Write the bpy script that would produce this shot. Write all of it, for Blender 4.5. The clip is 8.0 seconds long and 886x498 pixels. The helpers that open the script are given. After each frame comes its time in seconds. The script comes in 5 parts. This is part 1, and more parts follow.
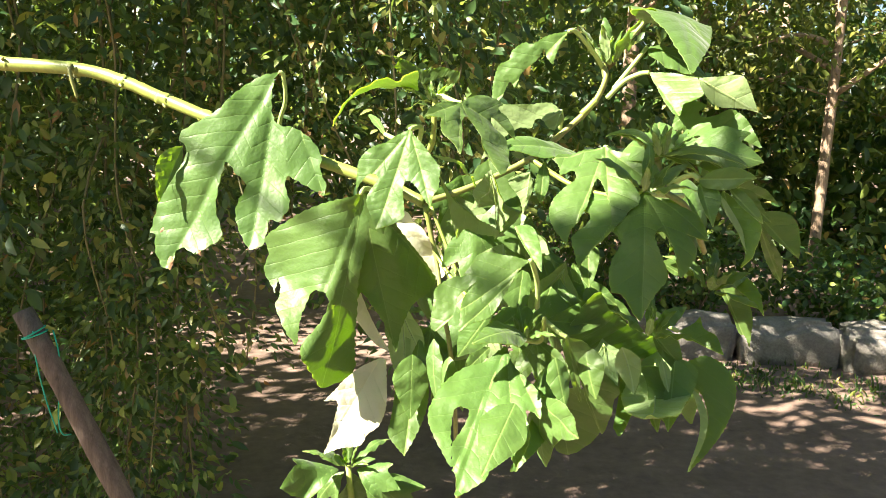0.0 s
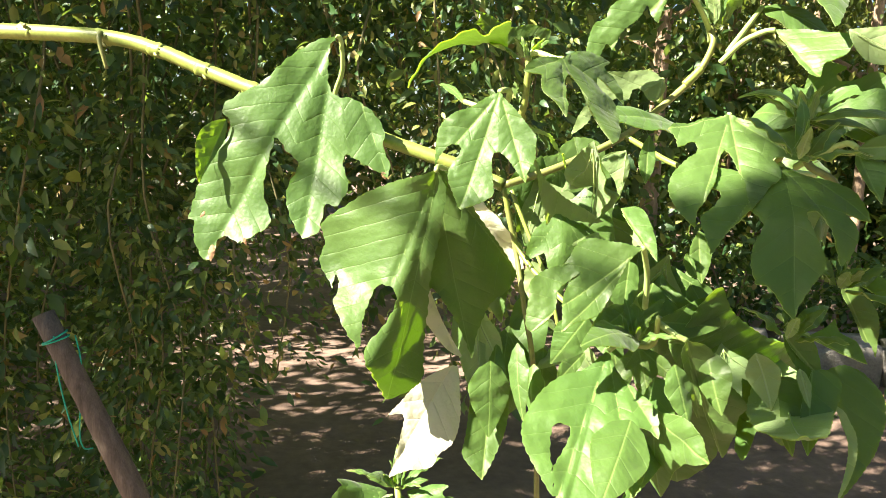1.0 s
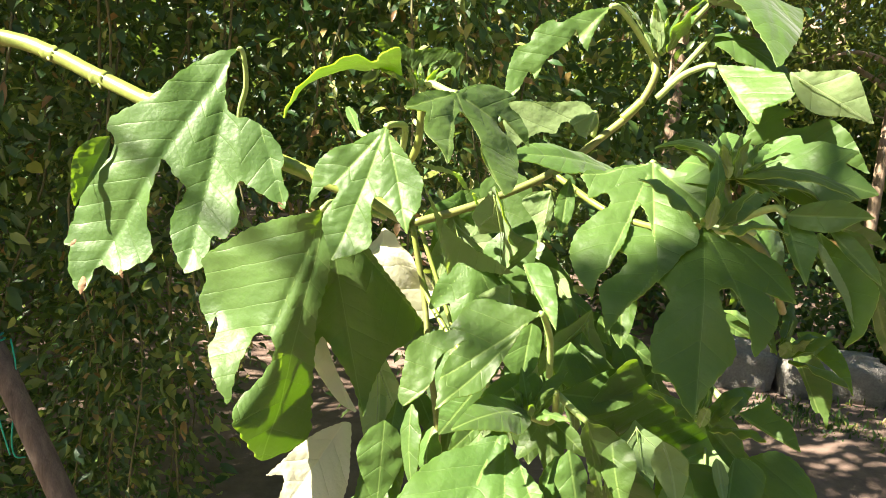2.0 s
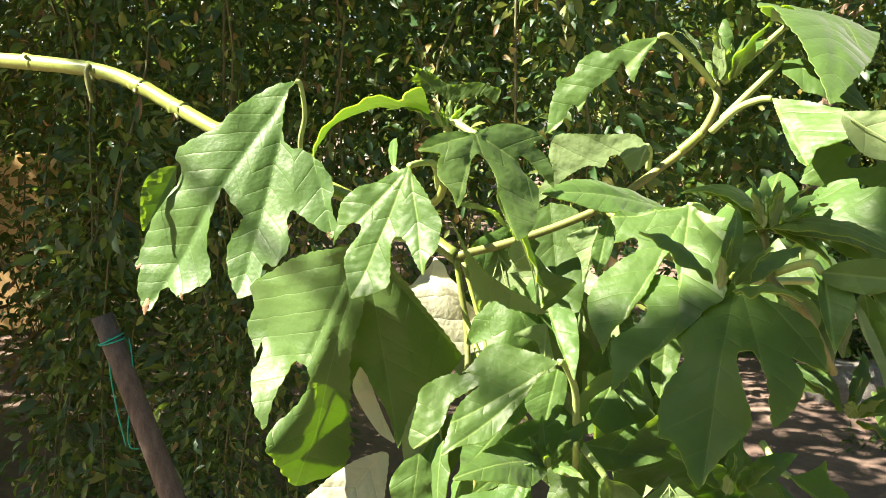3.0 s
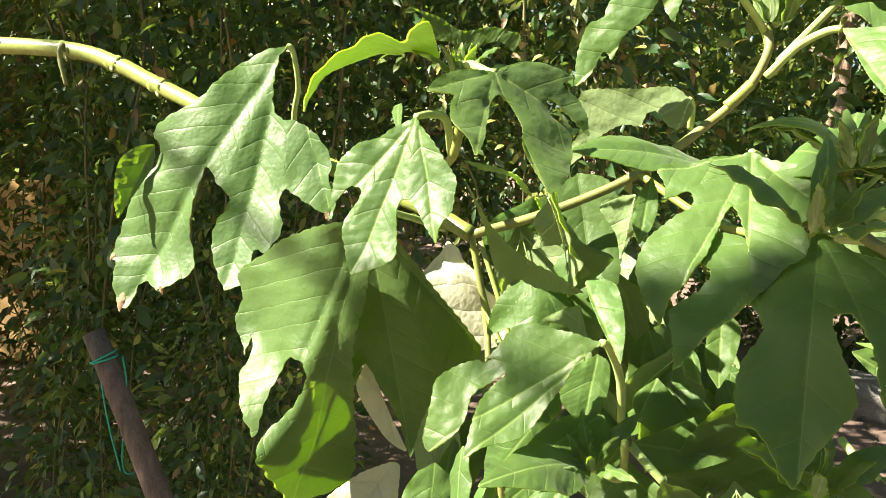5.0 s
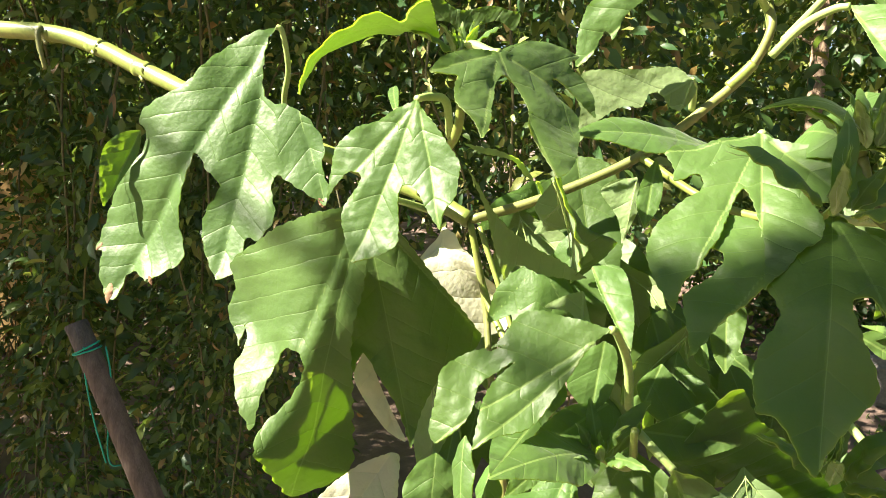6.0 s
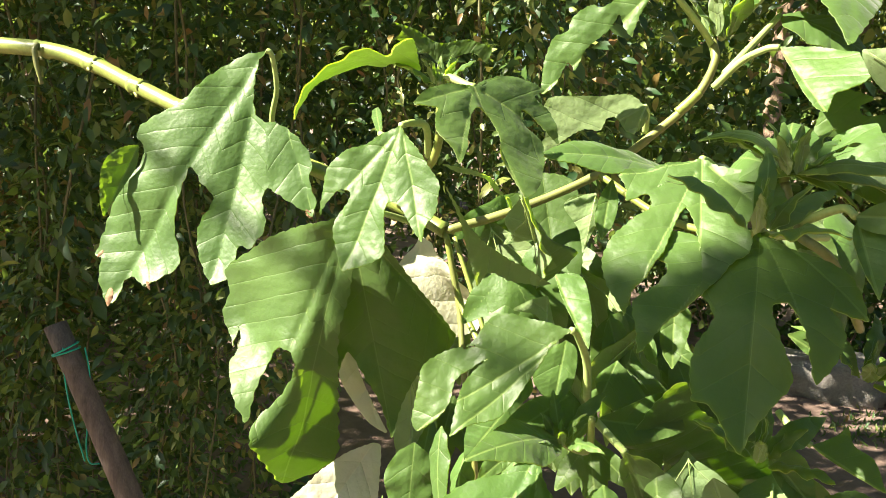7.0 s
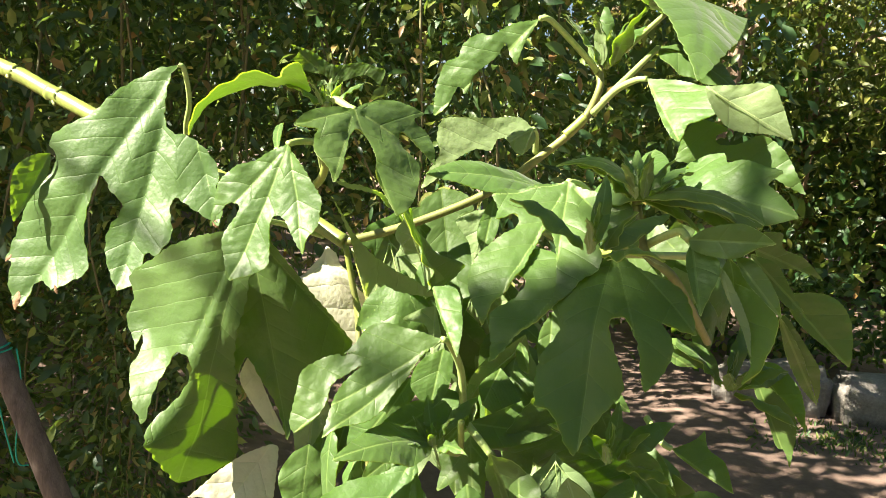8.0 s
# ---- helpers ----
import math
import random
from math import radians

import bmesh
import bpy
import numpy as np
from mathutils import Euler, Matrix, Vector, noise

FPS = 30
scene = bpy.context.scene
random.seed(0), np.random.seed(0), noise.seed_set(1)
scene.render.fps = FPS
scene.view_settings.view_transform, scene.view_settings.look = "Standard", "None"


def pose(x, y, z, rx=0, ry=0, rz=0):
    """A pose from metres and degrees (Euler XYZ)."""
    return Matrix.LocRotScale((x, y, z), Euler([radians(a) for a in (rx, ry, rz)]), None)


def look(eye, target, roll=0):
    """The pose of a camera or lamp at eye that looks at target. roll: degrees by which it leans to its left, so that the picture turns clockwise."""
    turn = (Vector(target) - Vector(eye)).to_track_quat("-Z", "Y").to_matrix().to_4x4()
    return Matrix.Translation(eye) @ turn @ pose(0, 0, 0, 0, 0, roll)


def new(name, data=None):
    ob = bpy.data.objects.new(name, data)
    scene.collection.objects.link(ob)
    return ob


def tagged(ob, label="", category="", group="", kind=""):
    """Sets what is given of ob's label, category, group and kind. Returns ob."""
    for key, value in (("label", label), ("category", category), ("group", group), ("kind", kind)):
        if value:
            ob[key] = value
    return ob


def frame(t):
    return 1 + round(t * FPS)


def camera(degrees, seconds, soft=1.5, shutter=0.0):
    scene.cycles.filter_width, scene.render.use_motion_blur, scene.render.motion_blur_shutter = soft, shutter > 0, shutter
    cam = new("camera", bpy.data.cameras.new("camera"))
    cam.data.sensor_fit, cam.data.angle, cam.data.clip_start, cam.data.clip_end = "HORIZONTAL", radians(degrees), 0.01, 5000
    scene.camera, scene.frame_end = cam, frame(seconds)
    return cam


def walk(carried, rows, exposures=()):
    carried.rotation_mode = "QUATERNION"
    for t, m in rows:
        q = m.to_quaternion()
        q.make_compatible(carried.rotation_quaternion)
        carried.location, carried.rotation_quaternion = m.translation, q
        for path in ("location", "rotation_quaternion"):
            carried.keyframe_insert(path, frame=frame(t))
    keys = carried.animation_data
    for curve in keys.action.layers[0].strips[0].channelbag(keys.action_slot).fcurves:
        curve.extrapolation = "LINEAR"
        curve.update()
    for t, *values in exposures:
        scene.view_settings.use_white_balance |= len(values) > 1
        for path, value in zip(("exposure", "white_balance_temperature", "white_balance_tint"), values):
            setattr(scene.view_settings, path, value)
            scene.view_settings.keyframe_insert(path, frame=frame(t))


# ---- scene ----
cam = camera(59.6, 8.0, soft=0.7)
PATH = [
    (0, (0.062, 0.01, 1.495), (-0.074, 1.98, 1.175), 1.5),
    (0.5, (0.042, 0.066, 1.453), (-0.172, 2.033, 1.158), 0.5),
    (1, (-0.005, 0.115, 1.452), (-0.188, 2.086, 1.168), 1.6),
    (1.5, (0.002, 0.142, 1.477), (-0.116, 2.116, 1.177), 2.6),
    (1.7, (0.033, 0.169, 1.482), (-0.089, 2.142, 1.181), 3.4),
    (2.8, (0.147, 0.247, 1.52), (-0.415, 2.137, 1.185), 3.7),
    (3, (0.156, 0.233, 1.522), (-0.411, 2.122, 1.191), 3.9),
    (3.5, (0.178, 0.253, 1.505), (-0.442, 2.126, 1.179), 3.1),
    (4, (0.167, 0.275, 1.488), (-0.485, 2.138, 1.167), 2.5),
    (4.2, (0.157, 0.28, 1.49), (-0.497, 2.143, 1.175), 2.6),
    (5.3, (0.129, 0.316, 1.471), (-0.44, 2.215, 1.208), 2.5),
    (5.5, (0.128, 0.321, 1.473), (-0.431, 2.218, 1.174), 2.4),
    (6, (0.116, 0.313, 1.473), (-0.426, 2.214, 1.167), 2.1),
    (6.5, (0.107, 0.273, 1.489), (-0.437, 2.175, 1.187), 2.8),
    (7, (0.122, 0.26, 1.487), (-0.338, 2.183, 1.185), 2.6),
    (7.2, (0.126, 0.252, 1.469), (-0.29, 2.188, 1.192), 3.5),
    (7.5, (0.133, 0.235, 1.464), (-0.209, 2.188, 1.204), 3.3),
    (8, (0.182, 0.243, 1.5), (-0.193, 2.187, 1.216), 4.0),
]
walk(cam, [(t, look(eye, target, roll)) for t, eye, target, roll in PATH], ((0.0, 3.00), (0.8, 2.93), (1.6, 2.78), (4.0, 2.67), (8.0, 2.61)))

# ---- light ----
SUN = Vector((-0.66, -0.37, 0.66)).normalized()   # towards the sun
world = bpy.data.worlds.new("sky")
scene.world = world
world.use_nodes = True
wn = world.node_tree.nodes
sky = wn.new("ShaderNodeTexSky")
sky.sky_type = "NISHITA"
sky.sun_disc = False
sky.sun_elevation = math.asin(SUN.z)
sky.sun_rotation = math.atan2(SUN.x, SUN.y)
wn["Background"].inputs["Strength"].default_value = 0.024
world.node_tree.links.new(sky.outputs[0], wn["Background"].inputs["Color"])
sun = new("sun", bpy.data.lights.new("sun", "SUN"))
sun.data.energy, sun.data.angle, sun.data.color = 5.0, radians(0.55), (1.0, 0.90, 0.74)
sun.matrix_world = look(SUN * 20, (0, 0, 0))


# ---- materials ----
def material(name):
    m = bpy.data.materials.new(name)
    m.use_nodes = True
    nt = m.node_tree
    return m, nt, nt.nodes["Principled BSDF"], nt.nodes["Material Output"]


def node(nt, kind, **values):
    n = nt.nodes.new(kind)
    for k, v in values.items():
        n.inputs[k].default_value = v
    return n


def maths(nt, op, a, b=None):
    n = nt.nodes.new("ShaderNodeMath")
    n.operation = op
    for i, v in enumerate((a, b)):
        if v is None:
            continue
        if isinstance(v, (int, float)):
            n.inputs[i].default_value = v
        else:
            nt.links.new(v, n.inputs[i])
    return n.outputs[0]


def ramp(nt, fac, *stops):
    n = nt.nodes.new("ShaderNodeValToRGB")
    while len(n.color_ramp.elements) < len(stops):
        n.color_ramp.elements.new(0.5)
    for e, (p, c) in zip(n.color_ramp.elements, stops):
        e.position, e.color = p, (*c, 1)
    nt.links.new(fac, n.inputs[0])
    return n.outputs[0]


def mix(nt, fac, a, b, blend="MIX"):
    n = nt.nodes.new("ShaderNodeMix")
    n.data_type, n.blend_type = "RGBA", blend
    for sock, v in ((n.inputs[0], fac), (n.inputs[6], a), (n.inputs[7], b)):
        if isinstance(v, (int, float)):
            sock.default_value = v
        elif isinstance(v, tuple):
            sock.default_value = (*v, 1)
        else:
            nt.links.new(v, sock)
    return n.outputs[2]


def noise_of(nt, scale, detail=4.0, rough=0.55, coord="Object"):
    tc = nt.nodes.new("ShaderNodeTexCoord")
    n = node(nt, "ShaderNodeTexNoise", Scale=scale, Detail=detail, Roughness=rough)
    nt.links.new(tc.outputs[coord], n.inputs["Vector"])
    return n.outputs["Fac"]


def bump(nt, height, strength, distance, bsdf):
    b = node(nt, "ShaderNodeBump", Strength=strength, Distance=distance)
    nt.links.new(height, b.inputs["Height"])
    nt.links.new(b.outputs[0], bsdf.inputs["Normal"])
    return b


def blade_material(name, low, high, vein, through_colour, share, rough, relief):
    """A big leaf's skin: side veins and quilting from the leaf's own map (u along a lobe's rib, v off it, both in metres x 10)."""
    m, nt, p, out = material(name)
    uv = nt.nodes.new("ShaderNodeUVMap")
    uv.uv_map = "rib"
    sep = nt.nodes.new("ShaderNodeSeparateXYZ")
    nt.links.new(uv.outputs[0], sep.inputs[0])
    u, v = sep.outputs[0], sep.outputs[1]
    wob = noise_of(nt, 26, 2.0)
    side = maths(nt, "ADD", maths(nt, "SUBTRACT", u, maths(nt, "MULTIPLY", v, 0.75)), maths(nt, "MULTIPLY", wob, 0.07))
    saw = maths(nt, "PINGPONG", maths(nt, "MULTIPLY", side, 5.0), 0.5)
    tc = nt.nodes.new("ShaderNodeTexCoord")
    cells = node(nt, "ShaderNodeTexVoronoi", Scale=210.0)
    nt.links.new(tc.outputs["Object"], cells.inputs["Vector"])
    fine = cells.outputs["Distance"]
    rib = maths(nt, "LESS_THAN", v, 0.0065)
    sidevein = maths(nt, "LESS_THAN", saw, 0.018)
    veins = maths(nt, "MAXIMUM", rib, maths(nt, "MULTIPLY", sidevein, 0.30))
    blot = noise_of(nt, 14, 5.0)
    col = ramp(nt, blot, (0.3, low), (0.7, high))
    col = mix(nt, maths(nt, "MULTIPLY", veins, 0.6), col, vein)
    info = nt.nodes.new("ShaderNodeObjectInfo")
    hsv = node(nt, "ShaderNodeHueSaturation", Saturation=1.0, Fac=1.0)
    nt.links.new(maths(nt, "ADD", maths(nt, "MULTIPLY", info.outputs["Random"], 0.24), 0.88), hsv.inputs["Value"])
    nt.links.new(maths(nt, "ADD", maths(nt, "MULTIPLY", info.outputs["Random"], 0.016), 0.492), hsv.inputs["Hue"])
    nt.links.new(col, hsv.inputs["Color"])
    nt.links.new(hsv.outputs[0], p.inputs["Base Color"])
    p.inputs["Roughness"].default_value = rough
    p.inputs["Specular IOR Level"].default_value = 0.42
    p.inputs["Sheen Weight"].default_value = 0.12
    p.inputs["Sheen Roughness"].default_value = 0.45
    quilt = maths(nt, "POWER", maths(nt, "MULTIPLY", saw, 2.0), 0.36)
    fineq = maths(nt, "MULTIPLY", fine, -0.35)
    grain = maths(nt, "MULTIPLY", noise_of(nt, 320, 3.0), 0.45)
    h = maths(nt, "ADD", maths(nt, "ADD", maths(nt, "ADD", quilt, fineq), grain), maths(nt, "MULTIPLY", rib, -0.8))
    b = bump(nt, h, relief, 0.0016, p)
    tr = node(nt, "ShaderNodeBsdfTranslucent")
    nt.links.new(mix(nt, 0.8, hsv.outputs[0], through_colour), tr.inputs["Color"])
    nt.links.new(b.outputs[0], tr.inputs["Normal"])
    ms = node(nt, "ShaderNodeMixShader", Fac=share)
    nt.links.new(p.outputs[0], ms.inputs[1])
    nt.links.new(tr.outputs[0], ms.inputs[2])
    nt.links.new(ms.outputs[0], out.inputs["Surface"])
    return m


def small_leaf_material(name, stops, share=0.35, rough=0.45):
    m, nt, p, out = material(name)
    geo = nt.nodes.new("ShaderNodeNewGeometry")
    col = ramp(nt, geo.outputs["Random Per Island"], *stops)
    col = mix(nt, 0.35, col, ramp(nt, noise_of(nt, 30), (0.3, (0.25, 0.25, 0.25)), (0.7, (1, 1, 1))), "MULTIPLY")
    nt.links.new(col, p.inputs["Base Color"])
    p.inputs["Roughness"].default_value = rough
    bump(nt, noise_of(nt, 120), 0.4, 0.002, p)
    tr = node(nt, "ShaderNodeBsdfTranslucent")
    nt.links.new(mix(nt, 0.5, col, (0.35, 0.5, 0.05)), tr.inputs["Color"])
    ms = node(nt, "ShaderNodeMixShader", Fac=share)
    nt.links.new(p.outputs[0], ms.inputs[1])
    nt.links.new(tr.outputs[0], ms.inputs[2])
    nt.links.new(ms.outputs[0], out.inputs["Surface"])
    return m


def rough_material(name, low, high, scale, rough=0.8, relief=0.5, depth=0.004, stretch=None, fine=None):
    m, nt, p, out = material(name)
    tc = nt.nodes.new("ShaderNodeTexCoord")
    mp = nt.nodes.new("ShaderNodeMapping")
    mp.inputs["Scale"].default_value = stretch or (1, 1, 1)
    nt.links.new(tc.outputs["Object"], mp.inputs[0])
    n1 = node(nt, "ShaderNodeTexNoise", Scale=scale, Detail=6.0, Roughness=0.6)
    n2 = node(nt, "ShaderNodeTexNoise", Scale=scale * 7, Detail=4.0, Roughness=0.6)
    for n in (n1, n2):
        nt.links.new(mp.outputs[0], n.inputs["Vector"])
    f = maths(nt, "ADD", maths(nt, "MULTIPLY", n1.outputs["Fac"], 0.6), maths(nt, "MULTIPLY", n2.outputs["Fac"], 0.4))
    nt.links.new(ramp(nt, f, (0.33, low), (0.66, high)), p.inputs["Base Color"])
    p.inputs["Roughness"].default_value = rough
    bump(nt, f, relief, depth, p)
    return m


TOP = blade_material("leaf_top", (0.046, 0.092, 0.020), (0.073, 0.129, 0.029), (0.18, 0.26, 0.07), (0.48, 0.80, 0.02), 0.30, 0.50, 0.40)
UNDER = blade_material("leaf_underside", (0.15, 0.225, 0.085), (0.24, 0.33, 0.145), (0.33, 0.43, 0.21), (0.60, 0.80, 0.06), 0.38, 0.6, 0.55)
PALE = blade_material("creamy_leaf", (0.56, 0.56, 0.42), (0.72, 0.71, 0.56), (0.74, 0.73, 0.55), (0.60, 0.62, 0.22), 0.35, 0.6, 0.5)
STEM = rough_material("green_stem", (0.12, 0.17, 0.03), (0.25, 0.29, 0.06), 40, 0.45, 0.4, 0.001)
TWIG = rough_material("tan_stem", (0.10, 0.12, 0.03), (0.21, 0.22, 0.06), 40, 0.5, 0.4, 0.001)
PETIOLE = rough_material("petiole_green", (0.22, 0.32, 0.08), (0.33, 0.42, 0.14), 60, 0.5, 0.2, 0.0006)
WITHERED = rough_material("withered_brown", (0.10, 0.05, 0.022), (0.26, 0.15, 0.07), 90, 0.8, 0.6, 0.001)
DIRT = rough_material("dirt", (0.115, 0.077, 0.060), (0.225, 0.155, 0.122), 3.0, 0.95, 0.8, 0.02)
WOOD = rough_material("weathered_wood", (0.055, 0.042, 0.034), (0.16, 0.125, 0.10), 14, 0.85, 0.8, 0.003, (6, 6, 0.6))
STONE = rough_material("pale_stone", (0.14, 0.13, 0.115), (0.29, 0.27, 0.245), 9, 0.9, 0.9, 0.02)
BARK = rough_material("bark", (0.18, 0.12, 0.08), (0.40, 0.29, 0.20), 8, 0.9, 0.9, 0.02, (3, 3, 0.7))
VINESTEM = rough_material("vine_stem", (0.07, 0.075, 0.025), (0.16, 0.15, 0.06), 40, 0.7, 0.4, 0.001)
OCHRE = rough_material("ochre_render", (0.42, 0.27, 0.10), (0.58, 0.39, 0.17), 5, 0.9, 0.4, 0.004)
STRING = rough_material("green_string", (0.0, 0.24, 0.16), (0.01, 0.40, 0.27), 200, 0.5, 0.3, 0.0005)
HEDGE = small_leaf_material("vine_leaf", ((0.0, (0.018, 0.055, 0.018)), (0.55, (0.040, 0.105, 0.028)), (0.8, (0.12, 0.20, 0.04)), (0.93, (0.30, 0.35, 0.08)), (1.0, (0.30, 0.15, 0.06))))
DRY = small_leaf_material("dry_vine_leaf", ((0.0, (0.035, 0.075, 0.015)), (0.5, (0.07, 0.12, 0.02)), (0.7, (0.20, 0.17, 0.035)), (0.85, (0.22, 0.075, 0.03)), (1.0, (0.30, 0.16, 0.09))))
FAR = small_leaf_material("tree_leaf", ((0.0, (0.027, 0.048, 0.012)), (0.5, (0.078, 0.102, 0.018)), (1.0, (0.204, 0.204, 0.042))))
BUD = small_leaf_material("bud", ((0.0, (0.20, 0.17, 0.05)), (1.0, (0.34, 0.30, 0.10))), 0.2, 0.7)


# ---- mesh helpers ----
def mesh_object(name, verts, faces, mat, parent=None, label="", smooth=True):
    me = bpy.data.meshes.new(name)
    me.from_pydata([tuple(v) for v in verts], [], faces)
    for m in (mat if isinstance(mat, (list, tuple)) else [mat]):
        me.materials.append(m)
    if smooth:
        me.polygons.foreach_set("use_smooth", [True] * len(me.polygons))
    me.update()
    ob = new(name, me)
    if parent:
        ob.parent = parent
        ob.matrix_parent_inverse = parent.matrix_world.inverted()
    if label:
        ob["label"] = label
    return ob


def empty(name, at, label, category, group=""):
    ob = new(name)
    ob.location = at
    ob.empty_display_size = 0.05
    bpy.context.view_layer.update()
    return tagged(ob, label, category, group)


def smooth_line(points, steps):
    """Catmull-Rom through the points."""
    p = [Vector(q) for q in points]
    p = [p[0] * 2 - p[1]] + p + [p[-1] * 2 - p[-2]]
    line = []
    for i in range(1, len(p) - 2):
        a, b, c, d = p[i - 1:i + 3]
        for k in range(steps):
            t = k / steps
            line.append(0.5 * ((2 * b) + (c - a) * t + (2 * a - 5 * b + 4 * c - d) * t * t + (3 * b - a - 3 * c + d) * t ** 3))
    line.append(p[-2].copy())
    return line


def tube_data(points, r0, r1, steps=6, sides=8, rough=0.0, seed=0):
    line = smooth_line(points, steps)
    rng = random.Random(seed)
    verts, faces = [], []
    up = Vector((0.3, 0.2, 1)).normalized()
    for i, q in enumerate(line):
        d = (line[min(i + 1, len(line) - 1)] - line[max(i - 1, 0)]).normalized()
        a = d.cross(up)
        a = a.normalized() if a.length > 1e-4 else Vector((1, 0, 0))
        b = d.cross(a)
        up = b.cross(d) if b.cross(d).dot(up) > 0 else -b.cross(d)
        up = a.cross(d)
        r = r0 + (r1 - r0) * i / (len(line) - 1)
        for k in range(sides):
            w = 2 * math.pi * k / sides
            verts.append(q + (a * math.cos(w) + b * math.sin(w)) * r * (1 + rough * rng.uniform(-1, 1)))
    n = len(line)
    for i in range(n - 1):
        for k in range(sides):
            k2 = (k + 1) % sides
            faces.append((i * sides + k, i * sides + k2, (i + 1) * sides + k2, (i + 1) * sides + k))
    faces.append(tuple(range(sides - 1, -1, -1)))
    faces.append(tuple((n - 1) * sides + k for k in range(sides)))
    return verts, faces


def tube(name, points, r0, r1, mat, parent=None, label="", **kw):
    v, f = tube_data(points, r0, r1, **kw)
    return mesh_object(name, v, f, mat, parent, label)


def foliage(name, P, D, N, L, W, mat, parent=None, label="", cup=0.15, kind=""):
    """Many small pointed leaves in one mesh: bases P, ways D, faces N, lengths L, widths W."""
    P, D, N = (np.asarray(a, float) for a in (P, D, N))
    L, W = np.asarray(L, float)[:, None], np.asarray(W, float)[:, None]
    D = D / np.linalg.norm(D, axis=1, keepdims=True)
    S = np.cross(D, N)
    S = S / (np.linalg.norm(S, axis=1, keepdims=True) + 1e-9)
    N = np.cross(S, D)
    def at(u, v, h):
        return P + D * L * u + S * W * v * 0.5 + N * L * h
    V = np.stack([at(0, 0, 0), at(0.28, -0.8, cup * 0.6), at(0.28, 0.8, cup * 0.6), at(0.30, 0, 0.02), at(0.62, -0.85, cup * 0.4), at(0.62, 0.85, cup * 0.4),
                  at(0.64, 0, 0.0), at(1, 0, -cup)], axis=1).reshape(-1, 3)
    quads = np.array([(0, 1, 3, 3), (0, 3, 2, 2), (1, 4, 6, 3), (3, 6, 5, 2), (4, 7, 6, 6), (6, 7, 5, 5)])
    base = (np.arange(len(P)) * 8)[:, None]
    tri = np.array([q[:3] for q in (quads[0], quads[1], quads[4], quads[5])])
    four = quads[2:4]
    f3 = (base[:, None] + tri[None]).reshape(-1, 3)
    f4 = (base[:, None] + four[None]).reshape(-1, 4)
    me = bpy.data.meshes.new(name)
    me.vertices.add(len(V))
    me.vertices.foreach_set("co", V.ravel())
    idx = np.concatenate([f3.ravel(), f4.ravel()])
    me.loops.add(len(idx))
    me.loops.foreach_set("vertex_index", idx)
    start = np.concatenate([np.arange(len(f3)) * 3, len(f3) * 3 + np.arange(len(f4)) * 4])
    me.polygons.add(len(start))
    me.polygons.foreach_set("loop_start", start)
    me.materials.append(mat)
    me.update(calc_edges=True)
    me.validate()
    ob = new(name, me)
    if parent:
        ob.parent = parent
        ob.matrix_parent_inverse = parent.matrix_world.inverted()
    return tagged(ob, label, "", "", kind)


# ---- the large-leaved plant ----
def outline_field(U, V, margin, tips, teeth, phase):
    """Distance inside (+) or outside (-) a leaf's toothed margin: smooth through bays and shoulders, pointed at base and tips."""
    ring = [(0.0, 0.0)] + [q[:2] for q in margin] + [(0.0, 0.0)]
    stops = [0] + [i + 1 for i in tips] + [len(ring) - 1]
    line = []
    for a, b in zip(stops[:-1], stops[1:]):
        if b > a:
            line += [(q.x, q.y) for q in smooth_line([(x, y, 0) for x, y in ring[a:b + 1]], 6)][:-1]
    line = np.array(line)
    nxt = np.roll(line, -1, 0)
    run = np.concatenate([[0], np.cumsum(np.hypot(*(nxt - line).T))])
    best = np.full(U.shape, 9.0)
    at = np.zeros(U.shape)
    odd = np.zeros(U.shape, bool)
    for (x0, y0), (x1, y1), r in zip(line, nxt, run):
        dx, dy = x1 - x0, y1 - y0
        n2 = dx * dx + dy * dy + 1e-12
        t = np.clip(((U - x0) * dx + (V - y0) * dy) / n2, 0, 1)
        d = np.hypot(U - x0 - t * dx, V - y0 - t * dy)
        at = np.where(d < best, r + t * math.sqrt(n2), at)
        best = np.minimum(best, d)
        if abs(dy) > 1e-9:
            odd ^= ((y0 > V) != (y1 > V)) & (U < x0 + (V - y0) / dy * dx)
    saw = (at / 0.052 + 0.25 * np.sin(at * 9 + phase)) % 1.0
    return np.where(odd, best, -best) + teeth * (0.35 - np.abs(saw - 0.3) * 1.2)


